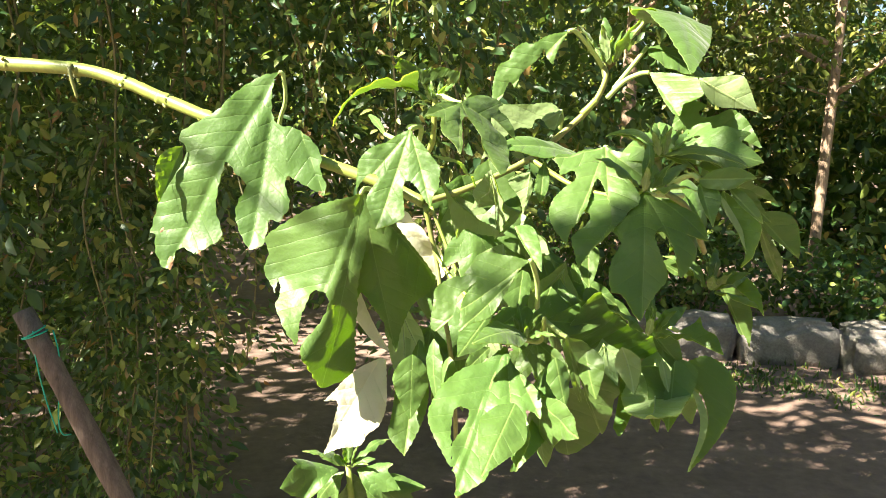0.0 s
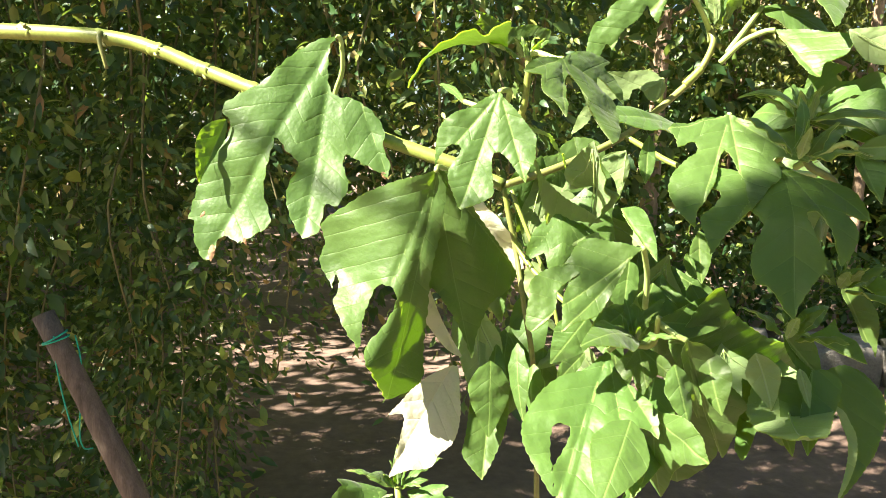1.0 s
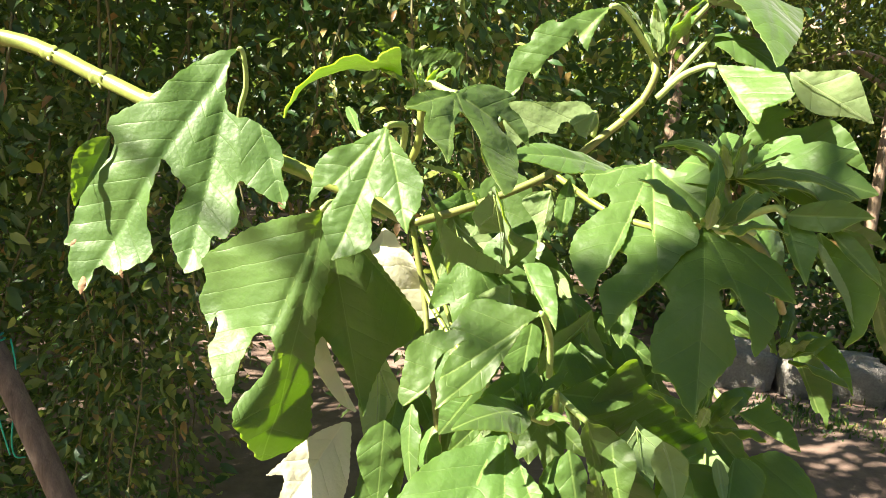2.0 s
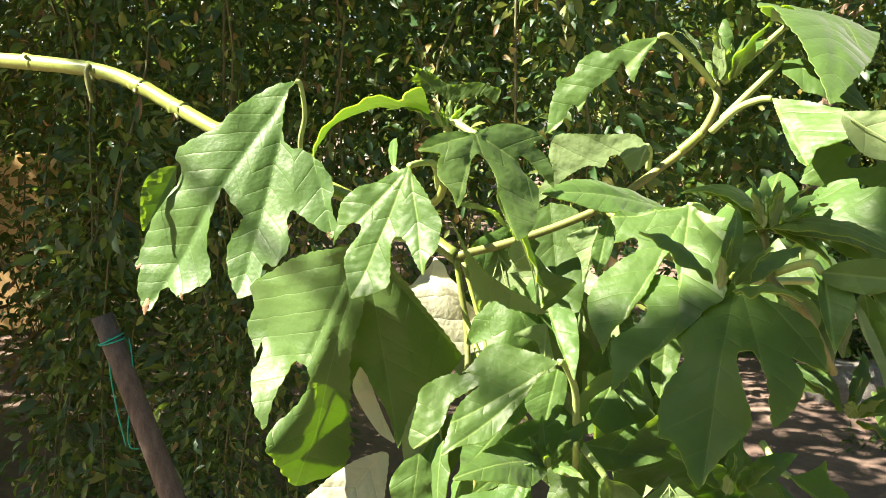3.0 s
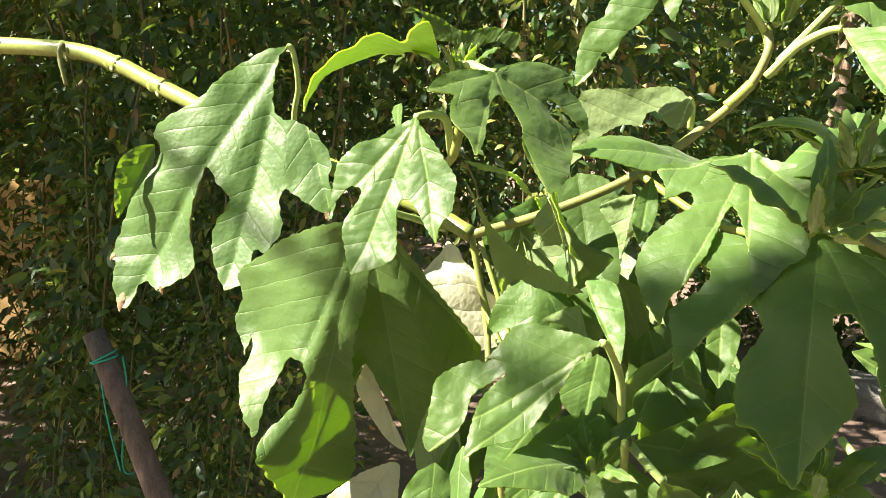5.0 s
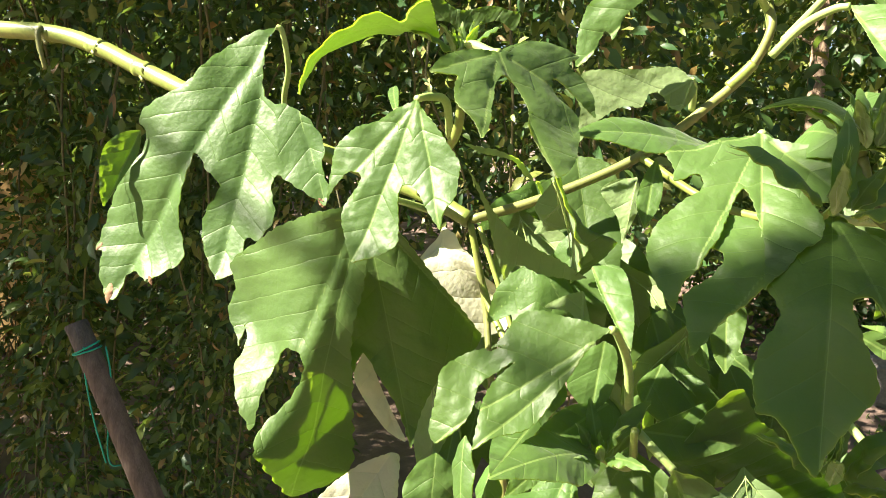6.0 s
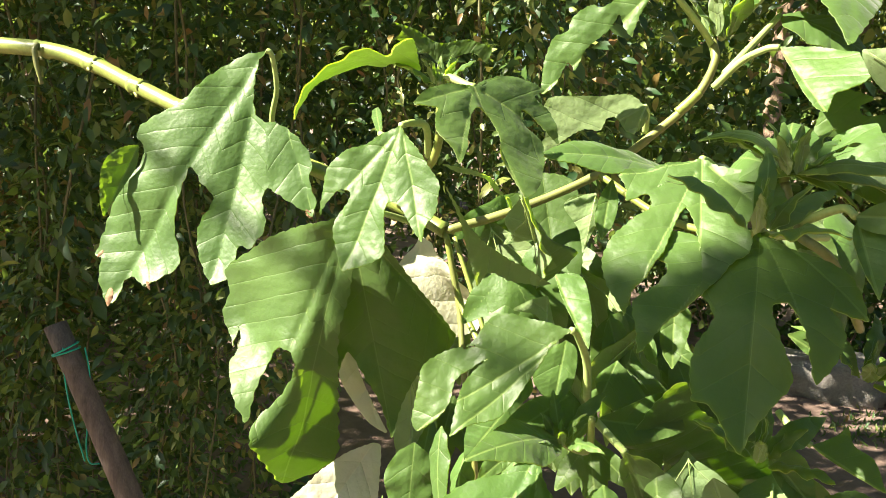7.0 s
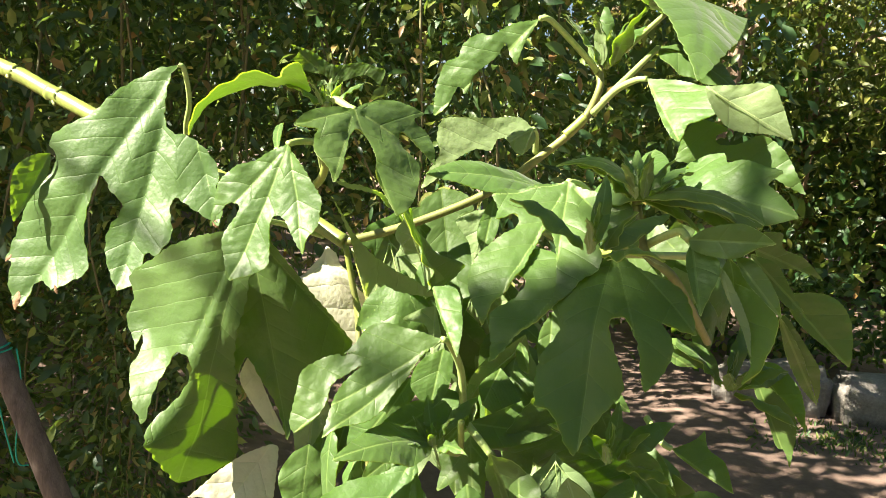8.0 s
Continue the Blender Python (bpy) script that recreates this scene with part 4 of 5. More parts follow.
leaf((0.253, 0.737, 1.251), (0.243, 0.692, 1.182), (0.18, 0.81, -0.56), margin=((0.1, 0.12, -0), (0.35, 0.21, -0), (0.66, 0.16, 0), (1, 0, 0), (0.65, 0.1, 0.01), (0.39, 0.13, 0), (0.17, 0.07, 0)), tips=(3,), seed=239)
leaf((0.239, 0.747, 1.274), (0.230, 0.716, 1.214), (-0.19, -0.86, 0.47), margin=((0.34, 0.08, -0.01), (0.74, 0.1, -0.01), (1, -0, 0), (0.78, -0.11, -0.01), (0.44, -0.27, -0.01), (0.11, -0.32, -0), (-0.02, -0.15, 0)), tips=(2,), seed=240)
leaf((0.204, 0.745, 1.267), (0.224, 0.730, 1.206), (-0.17, -0.97, 0.18), margin=((0.27, -0.05, -0.01), (0.75, 0.05, -0.01), (1, 0, 0), (0.72, -0.14, -0.01), (0.26, -0.34, -0), (0.07, -0.27, -0)), tips=(2,), seed=241)
leaf((0.198, 0.805, 1.249), (0.185, 0.753, 1.200), (-0.04, -0.68, 0.74), margin=((0.48, -0.02, -0.01), (1, -0, 0), (1.08, -0.12, 0), (0.6, -0.27, -0.01), (0.3, -0.43, -0), (-0, -0.32, 0)), tips=(1,), seed=242)
leaf((0.216, 0.749, 1.301), (0.249, 0.750, 1.265), (0.03, -1.00, 0.01), margin=((0.14, -0.25, -0), (0.47, -0.28, -0), (1, -0, -0), (0.75, 0.02, -0), (0.34, 0.05, -0)), tips=(2,), seed=243)
leaf((-0.002, 0.757, 1.459), (0.072, 0.804, 1.383), (-0.36, 0.91, 0.20), margin=((0.17, -0.06, 0.01), (0.33, -0.13, 0.01), (0.48, -0.22, 0.01), (0.68, -0.33, -0), (0.67, -0.22, 0.01), (0.81, -0.16, 0.01), (0.95, -0.06, 0), (1, 0, -0), (0.84, -0.03, 0.01), (0.62, -0.09, 0.02), (0.38, -0.1, 0.02), (0.19, -0.05, 0.01)), tips=(3, 7), ribbed=(7,), seed=244)
leaf((-0.004, 0.767, 1.465), (0.047, 0.851, 1.399), (-0.72, 0.64, 0.27), margin=((0.19, 0.1, 0), (0.38, 0.16, -0), (0.51, 0.14, 0), (0.71, 0.1, 0), (1, -0, 0), (0.77, 0.09, 0), (0.58, 0.15, 0), (0.49, 0.12, 0), (0.34, 0.13, 0), (0.14, 0.04, 0)), tips=(4,), seed=245)
leaf((0.079, 0.748, 1.400), (0.105, 0.715, 1.363), (-0.09, -0.77, 0.63), margin=((0.1, -0.23, -0), (0.27, -0.27, -0.01), (0.67, -0.17, -0.01), (1, 0, 0), (0.59, 0.03, -0.01), (0.29, 0.03, -0.01)), tips=(3,), seed=246)
leaf((0.094, 0.744, 1.323), (0.055, 0.699, 1.302), (0.48, -0.68, 0.55), margin=((0.29, 0.15, -0.01), (0.52, 0.17, -0.01), (0.79, 0.12, -0.01), (1, 0, -0), (0.72, -0.19, -0.01), (0.44, -0.24, -0.01), (0.21, -0.26, -0.01), (0, -0.22, -0)), tips=(3,), seed=247)
leaf((0.112, 0.737, 1.317), (0.096, 0.734, 1.293), (-0.24, -0.94, 0.25), margin=((0.45, 0.3, -0.01), (1.22, 1.07, 0), (1.15, 0.5, -0), (1, 0, 0), (0.54, -0.12, -0), (0.18, -0.15, 0)), tips=(1, 3), seed=248)
leaf((0.050, 0.900, 1.457), (0.080, 0.854, 1.342), (0.11, -0.91, 0.40), margin=((0.1, 0.15, -0.01), (0.36, 0.16, -0.02), (0.66, 0.12, -0.02), (0.88, 0.06, -0.01), (1, 0, -0), (0.76, -0.12, -0.02), (0.51, -0.19, -0.02), (0.26, -0.21, -0.01), (0.07, -0.17, -0)), tips=(4,), seed=249)
leaf((0.096, 0.864, 1.445), (0.090, 0.848, 1.400), (-0.17, 0.94, -0.29), margin=((0.12, -0.32, 0), (0.34, -0.45, 0), (0.63, -0.15, 0.01), (1, -0, 0), (0.66, 0.07, 0.01), (0.33, 0.13, 0.01)), tips=(3,), seed=250)
leaf((0.036, 0.917, 1.440), (0.037, 0.887, 1.344), (0.20, -0.93, 0.29), margin=((0.12, 0.25, -0), (0.47, 0.3, -0.01), (0.83, 0.18, -0.01), (1, 0, 0), (0.67, -0.01, -0.02), (0.34, 0.01, -0.02)), tips=(3,), seed=251)
leaf((0.109, 0.813, 1.460), (0.105, 0.794, 1.418), (0.16, -0.91, 0.39), margin=((0.27, 0.12, -0.01), (0.67, 0.16, -0.01), (1, -0, -0), (0.69, -0.13, -0.01), (0.34, -0.14, -0.01)), tips=(2,), seed=252)
leaf((0.089, 0.751, 1.357), (0.085, 0.737, 1.317), (0.16, -0.94, 0.30), margin=((0.3, 0.33, -0.01), (0.65, 0.39, -0), (0.83, 0.25, -0), (1, 0, 0), (0.72, -0.19, -0.01), (0.37, -0.23, -0.01), (0.09, -0.17, -0)), tips=(3,), seed=253)
leaf((0.064, 0.773, 1.328), (0.045, 0.735, 1.290), (0.33, -0.75, 0.58), margin=((0.34, 0.16, -0.01), (0.54, 0.18, -0.01), (0.68, 0.04, -0.01), (1, 0, -0), (0.71, -0.09, -0.01), (0.47, -0.11, -0.01), (0.21, -0.16, -0.01)), tips=(3,), seed=254)
leaf((0.139, 0.775, 1.362), (0.148, 0.767, 1.342), (0.00, -0.94, 0.35), margin=((0.36, -0.14, -0.01), (1, 0, 0), (0.74, 0.23, -0), (0.27, 0.21, -0)), tips=(1,), seed=255)
leaf((0.112, 0.742, 1.310), (0.168, 0.757, 1.304), (0.28, -0.90, 0.33), margin=((0.39, -0.22, -0.01), (0.73, -0.39, -0), (0.92, -0.18, -0), (1, 0, -0), (0.56, 0.19, -0.01), (0.2, 0.24, -0)), tips=(3,), seed=256)
leaf((0.060, 0.780, 1.270), (0.035, 0.752, 1.251), (0.40, -0.71, 0.58), margin=((0.26, 0.2, -0), (0.64, 0.19, -0.01), (1, 0, 0), (0.54, -0.14, -0.01), (0.14, -0.09, -0)), tips=(2,), seed=257)
leaf((0.072, 0.802, 1.325), (0.069, 0.814, 1.372), (-0.19, 0.95, -0.25), margin=((0.66, 0.12, 0.01), (0.76, 0.5, 0), (0.91, 0.28, 0), (1, 0, -0), (0.67, -0.09, 0.01), (0.18, -0.2, 0)), tips=(3,), seed=258)
leaf((0.113, 0.852, 1.352), (0.132, 0.827, 1.302), (0.00, -0.90, 0.44), margin=((0.14, -0.15, -0.01), (0.61, -0.15, -0.01), (1, -0, -0), (0.69, 0.18, -0.01), (0.33, 0.17, -0.01)), tips=(2,), seed=259)
leaf((0.158, 0.819, 1.377), (0.159, 0.797, 1.332), (0.00, -0.90, 0.44), margin=((0.21, -0.23, -0.01), (0.68, -0.15, -0.01), (1, 0, 0), (0.72, 0.16, -0.01), (0.33, 0.16, -0.01)), tips=(2,), seed=260)
leaf((0.122, 0.823, 1.327), (0.112, 0.807, 1.301), (0.13, -0.87, 0.47), margin=((0.34, -0.7, -0), (0.62, -0.96, 0), (1.07, -0.51, 0), (1, -0, 0), (0.58, 0.27, 0)), tips=(3,), seed=261)
leaf((0.091, 0.820, 1.258), (0.097, 0.803, 1.227), (0.10, -0.86, 0.50), margin=((0.13, 0.34, 0), (0.57, 0.23, -0.01), (1, 0, 0), (0.65, -0.34, -0), (0.21, -0.4, -0)), tips=(2,), seed=262)
leaf((0.236, 0.824, 1.419), (0.252, 0.810, 1.379), (0.19, 0.95, -0.26), margin=((0.27, -0.23, 0.01), (0.71, -0.17, 0.01), (1, 0, 0), (0.6, 0.34, 0.01), (0.26, 0.3, 0.01)), tips=(2,), seed=263)
leaf((0.238, 0.839, 1.355), (0.288, 0.837, 1.328), (0.04, -0.99, 0.16), margin=((0.35, 0.08, -0.01), (0.67, -0.08, -0.01), (1, 0, 0), (0.66, -0.31, -0), (0.26, -0.27, -0)), tips=(2,), seed=264)
leaf((0.230, 0.847, 1.269), (0.262, 0.821, 1.246), (-0.31, -0.82, 0.49), margin=((0.08, -0.24, -0), (0.57, -0.2, -0.01), (1, -0, 0), (0.67, 0.19, -0.01), (0.29, 0.16, -0.01)), tips=(2,), seed=265)
withered_tip((-0.280, 0.793, 1.350), (-0.280, 0.788, 1.334))
withered_tip((-0.287, 0.794, 1.380), (-0.290, 0.790, 1.374))
withered_tip((-0.133, 0.841, 1.419), (-0.127, 0.843, 1.410))
withered_tip((-0.254, 0.803, 1.356), (-0.251, 0.803, 1.348))
leaf((0.056, 0.745, 1.454), (0.060, 0.817, 1.374), (0.85, 0.37, 0.38), ((0.87, -0.02, 0.40, 0.16), (0.78, -0.30, -0.13, 0.15)), half=0.16, palm=0.45, seed=16, wave=0.1)
leaf((0.152, 0.847, 1.464), (0.057, 0.792, 1.474), (0.30, -0.37, 0.88), ((0.42, 0.07, 0.07, 0.12),), half=0.18, palm=0.3, seed=18)
leaf((-0.052, 0.782, 1.483), (-0.088, 0.881, 1.504), (-0.27, -0.30, 0.92), (), half=0.045, palm=0, seed=19, stalk=((-0.015, 0.739, 1.470),))
leaf((0.056, 0.729, 1.314), (0.028, 0.740, 1.269), (-0.23, -0.97, -0.09), (), half=0.3, palm=0, seed=23)
leaf((0.092, 0.719, 1.302), (0.043, 0.655, 1.308), (0.41, -0.23, 0.88), (), half=0.22, palm=0, seed=24, arch=0.1)
leaf((0.108, 0.701, 1.250), (0.116, 0.696, 1.180), (-0.80, -0.59, -0.05), ((0.43, -0.72, 0.02, 0.25),), half=0.28, palm=0.7, seed=26)
leaf((0.084, 0.661, 1.255), (0.057, 0.601, 1.212), (0.15, -0.61, 0.78), (), half=0.28, palm=0, seed=27)
leaf((0.234, 0.815, 1.264), (0.193, 0.628, 1.262), (0.16, -0.02, -0.99), (), half=0.18, palm=0, seed=59, arch=0.15)
leaf((0.230, 0.763, 1.479), (0.300, 0.725, 1.468), (-0.33, -0.77, 0.54), ((0.75, -0.36, None, 0.18), (0.25, -0.42, None, 0.20)), half=0.26, palm=0.6, arch=0.06, seed=39)
leaf((0.208, 0.726, 1.472), (0.275, 0.680, 1.464), (-0.09, -0.31, 0.95), (), half=0.15, palm=0, arch=0.15, seed=40)
leaf((0.208, 0.726, 1.472), (0.277, 0.738, 1.454), (0.29, -0.34, 0.90), (), half=0.15, palm=0, arch=0.15, seed=41)
leaf((0.208, 0.726, 1.472), (0.154, 0.718, 1.487), (0.29, -0.35, 0.89), (), half=0.18, palm=0, arch=0.25, seed=42)
leaf((0.208, 0.726, 1.472), (0.199, 0.817, 1.458), (-0.81, 0.01, 0.59), (), half=0.2, palm=0, arch=0.25, seed=43)
leaf((0.208, 0.726, 1.472), (0.219, 0.801, 1.503), (-0.39, -0.30, 0.87), (), half=0.2, palm=0, seed=44)
leaf((0.208, 0.726, 1.472), (0.249, 0.733, 1.449), (0.50, -0.35, 0.80), (), half=0.18, palm=0, arch=0.15, seed=45)
leaf((0.219, 0.896, 1.583), (0.284, 0.874, 1.546), (0.15, -0.71, 0.68), (), half=0.25, palm=0, arch=0.1, seed=46, stalk=((0.180, 0.854, 1.536),))
leaf((0.225, 0.951, 1.618), (0.238, 0.758, 1.543), (0.31, -0.33, 0.89), (), half=0.22, palm=0, arch=0.15, seed=47, stalk=((0.179, 0.900, 1.566),))
leaf((0.225, 0.951, 1.618), (0.264, 0.810, 1.571), (0.22, -0.25, 0.94), (), half=0.25, palm=0, arch=0.15, seed=48)
rosette((-0.002, 0.751, 1.517), (-0.1, -0.2, 1), 8, 0.035, 71, 0.7)
rosette((0.179, 0.900, 1.566), (0.0, -0.1, 1), 9, 0.07, 72, 0.5)
rosette((0.208, 0.726, 1.472), (0.0, -0.2, 1), 10, 0.052, 73, 0.7)
rosette((0.092, 0.719, 1.302), (-0.1, -0.5, 0.8), 9, 0.042, 74, 0.8)
rosette((0.184, 0.658, 1.446), (0.2, -0.4, 0.8), 7, 0.06, 75, 0.8)
rosette((0.206, 0.712, 1.310), (0.2, -0.4, 0.8), 7, 0.06, 76, 0.8)
rosette((0.295, 0.847, 1.327), (0.3, -0.3, 0.6), 8, 0.07, 77, 0.9)
def inner_leaves(count, seed):
    """The leaves in the depth of the shrub: hanging, lobed, turned all ways."""
    rng = random.Random(seed)
    for i in range(count):
        x, y, z = 0.01 + 0.27 * ((i * 0.618) % 1.0), rng.uniform(0.83, 0.97), 1.24 + 0.22 * ((i * 0.377) % 1.0)
        size = rng.uniform(0.07, 0.105)
        way = Vector((rng.uniform(-0.45, 0.45), rng.uniform(-0.35, 0.1), -1)).normalized()
        face = Vector((rng.uniform(-0.8, 0.7), -0.9, rng.uniform(-0.2, 0.6)))
        if rng.random() < 0.3:
            face = -face
        side = rng.uniform(0.30, 0.45)
        lobes = ((rng.uniform(0.6, 0.72), side, rng.uniform(-0.1, 0.1), 0.13), (rng.uniform(0.55, 0.7), -side, rng.uniform(-0.1, 0.1), 0.13)) if rng.random() < 0.7 else ()
        b = Vector((x, y, z))
        leaf(b, b + way * size, face, lobes, half=0.17 if lobes else 0.25, palm=0.5 if lobes else 0, arch=rng.uniform(0.04, 0.14), fold=rng.uniform(0.1, 0.3), seed=seed + i, cell=0.024)


inner_leaves(46, 400)
YOUNG = empty("young_shrub", (-0.15, 1.12, 0), "young green shrub with lobed leaves, in the shade", "shrub")
tube("stem", [(-0.153, 1.125, 0.969), (-0.123, 1.175, 0.5), (-0.133, 1.185, -0.03)], 0.005, 0.009, STEM, YOUNG, steps=6, sides=8)
leaf((-0.165, 1.115, 0.967), (-0.245, 1.056, 0.957), (0.20, -0.41, 0.89), ((0.74, -0.22, -0.36, 0.13), (0.74, 0.22, 0.36, 0.13)), half=0.16, palm=0.45, arch=0.12, seed=90, cell=0.03, owner=YOUNG)
leaf((-0.159, 1.123, 0.960), (-0.201, 1.114, 0.907), (-0.45, -0.75, 0.48), ((0.74, -0.32, -0.27, 0.13), (0.74, 0.32, 0.27, 0.13)), half=0.16, palm=0.45, arch=0.12, seed=91, cell=0.03, owner=YOUNG)
leaf((-0.150, 1.131, 0.955), (-0.131, 1.174, 0.865), (0.38, -0.87, -0.32), ((0.74, -0.40, 0.13, 0.13), (0.74, 0.40, -0.13, 0.13)), half=0.16, palm=0.45, arch=0.12, seed=92, cell=0.03, owner=YOUNG)
leaf((-0.140, 1.120, 0.966), (-0.064, 1.088, 0.951), (-0.09, -0.60, 0.79), ((0.74, -0.27, 0.32, 0.13), (0.74, 0.27, -0.32, 0.13)), half=0.16, palm=0.45, arch=0.12, seed=93, cell=0.03, owner=YOUNG)
leaf((-0.137, 1.127, 0.955), (-0.038, 1.141, 0.871), (0.52, -0.69, 0.50), ((0.74, -0.29, 0.30, 0.13), (0.74, 0.29, -0.30, 0.13)), half=0.16, palm=0.45, arch=0.12, seed=94, cell=0.03, owner=YOUNG)
leaf((-0.158, 1.117, 0.975), (-0.187, 1.071, 1.008), (0.67, 0.10, 0.73), (), half=0.22, palm=0, arch=0.12, seed=95, cell=0.03, owner=YOUNG)
leaf((-0.146, 1.125, 0.971), (-0.109, 1.127, 0.982), (-0.20, -0.61, 0.77), (), half=0.22, palm=0, arch=0.12, seed=96, cell=0.03, owner=YOUNG)
rosette((-0.153, 1.125, 0.969), (0, -0.2, 1), 7, 0.08, 78, 0.8, YOUNG)
leaf((-0.022, 0.798, 1.253), (-0.021, 0.778, 1.186), (0.34, -0.90, 0.27), (), half=0.3, palm=0, arch=0.0, fold=0.1, wave=0.05, seed=120, cell=0.022)
leaf((0.001, 0.784, 1.275), (0.010, 0.764, 1.206), (-0.56, -0.81, 0.16), (), half=0.16, palm=0, arch=0.06, fold=0.2, wave=0.05, seed=121, cell=0.022)
leaf((0.017, 0.802, 1.251), (0.020, 0.785, 1.202), (-0.57, -0.79, 0.24), (), half=0.25, palm=0, arch=0.12, fold=0.3, wave=0.05, seed=122, cell=0.022)
leaf((0.027, 0.845, 1.255), (0.028, 0.826, 1.192), (0.34, -0.90, 0.28), (), half=0.3, palm=0, arch=0.0, fold=0.4, wave=0.05, seed=123, cell=0.022)
leaf((0.056, 0.787, 1.256), (0.059, 0.769, 1.200), (-0.57, -0.79, 0.22), (), half=0.25, palm=0, arch=0.06, fold=0.1, wave=0.05, seed=124, cell=0.022)
leaf((-0.052, 0.876, 1.257), (-0.026, 0.863, 1.212), (-0.46, -0.89, 0.01), (), half=0.3, palm=0, arch=0.12, fold=0.2, wave=0.05, seed=125, cell=0.022)
leaf((0.120, 0.698, 1.287), (0.131, 0.683, 1.242), (0.31, -0.87, 0.38), (), half=0.25, palm=0, arch=0.0, fold=0.3, wave=0.05, seed=126, cell=0.022)
leaf((0.149, 0.723, 1.292), (0.160, 0.707, 1.244), (-0.55, -0.82, 0.15), (), half=0.3, palm=0, arch=0.06, fold=0.4, wave=0.05, seed=127, cell=0.022)
leaf((0.181, 0.707, 1.297), (0.192, 0.692, 1.256), (0.55, 0.82, -0.15), (), half=0.3, palm=0, arch=0.12, fold=0.1, wave=0.05, seed=128, cell=0.022)
leaf((0.222, 0.730, 1.280), (0.228, 0.716, 1.251), (-0.30, 0.83, -0.46), (), half=0.2, palm=0, arch=0.0, fold=0.2, wave=0.05, seed=129, cell=0.022)
leaf((0.086, 0.859, 1.305), (0.097, 0.843, 1.252), (0.55, 0.82, -0.14), (), half=0.3, palm=0, arch=0.06, fold=0.3, wave=0.05, seed=130, cell=0.022)
leaf((0.014, 0.895, 1.331), (0.030, 0.879, 1.274), (0.54, 0.84, -0.10), (), half=0.3, palm=0, arch=0.12, fold=0.4, wave=0.05, seed=131, cell=0.022)
leaf((0.123, 0.825, 1.319), (0.134, 0.812, 1.287), (-0.27, 0.85, -0.46), (), half=0.2, palm=0, arch=0.0, fold=0.1, wave=0.05, seed=132, cell=0.022)
leaf((-0.053, 0.903, 1.396), (-0.029, 0.874, 1.309), (-0.69, -0.72, 0.05), ((0.34, 0.09, 0.37, 0.25), (0.56, -0.08, -0.33, 0.20)), half=0.3, palm=0.7, seed=150, skin=PALE, label="creamy-white drooping leaf")
leaf((-0.059, 0.900, 1.281), (-0.034, 0.872, 1.212), (-0.46, -0.87, 0.17), (), half=0.24, palm=0, arch=0.08, fold=0.2, seed=160, cell=0.022)
leaf((-0.007, 0.863, 1.271), (-0.017, 0.831, 1.200), (0.12, -0.91, 0.40), ((0.66, -0.42, 0.03, 0.13), (0.60, 0.45, -0.03, 0.13)), half=0.16, palm=0.45, arch=0.08, fold=0.2, seed=161, cell=0.022)
leaf((0.008, 0.910, 1.295), (0.022, 0.879, 1.215), (-0.16, -0.93, 0.32), (), half=0.24, palm=0, arch=0.08, fold=0.2, seed=162, cell=0.022)
leaf((0.054, 0.851, 1.275), (0.052, 0.821, 1.207), (0.50, 0.78, -0.37), ((0.66, 0.36, 0.22, 0.13), (0.60, -0.39, -0.23, 0.13)), half=0.16, palm=0.45, arch=0.08, fold=0.2, seed=163, cell=0.022)
leaf((0.072, 0.856, 1.295), (0.102, 0.831, 1.238), (0.05, -0.90, 0.42), (), half=0.24, palm=0, arch=0.08, fold=0.2, seed=164, cell=0.022)
leaf((0.106, 0.797, 1.280), (0.120, 0.770, 1.221), (-0.16, -0.91, 0.38), ((0.66, -0.42, -0.03, 0.13), (0.60, 0.45, 0.03, 0.13)), half=0.16, palm=0.45, arch=0.08, fold=0.2, seed=165, cell=0.022)
leaf((0.140, 0.785, 1.306), (0.152, 0.757, 1.248), (-0.50, -0.82, 0.28), (), half=0.24, palm=0, arch=0.08, fold=0.2, seed=166, cell=0.022)
leaf((0.170, 0.765, 1.289), (0.184, 0.739, 1.235), (-0.07, 0.89, -0.45), ((0.66, 0.41, -0.08, 0.13), (0.60, -0.44, 0.08, 0.13)), half=0.16, palm=0.45, arch=0.08, fold=0.2, seed=167, cell=0.022)
leaf((0.107, 0.904, 1.315), (0.121, 0.878, 1.262), (-0.15, -0.90, 0.41), (), half=0.24, palm=0, arch=0.08, fold=0.2, seed=168, cell=0.022)
leaf((-0.031, 0.952, 1.337), (-0.015, 0.922, 1.256), (-0.49, -0.84, 0.22), (), half=0.24, palm=0, arch=0.08, fold=0.2, seed=169, cell=0.022)
leaf((0.166, 0.871, 1.319), (0.188, 0.846, 1.270), (0.04, -0.88, 0.47), (), half=0.24, palm=0, arch=0.08, fold=0.2, seed=170, cell=0.022)
leaf((-0.040, 0.850, 1.295), (-0.033, 0.817, 1.202), (0.52, 0.82, -0.25), ((0.64, 0.22, 0.09, 0.16),), half=0.22, palm=0.6, arch=0.05, fold=0.15, seed=191)


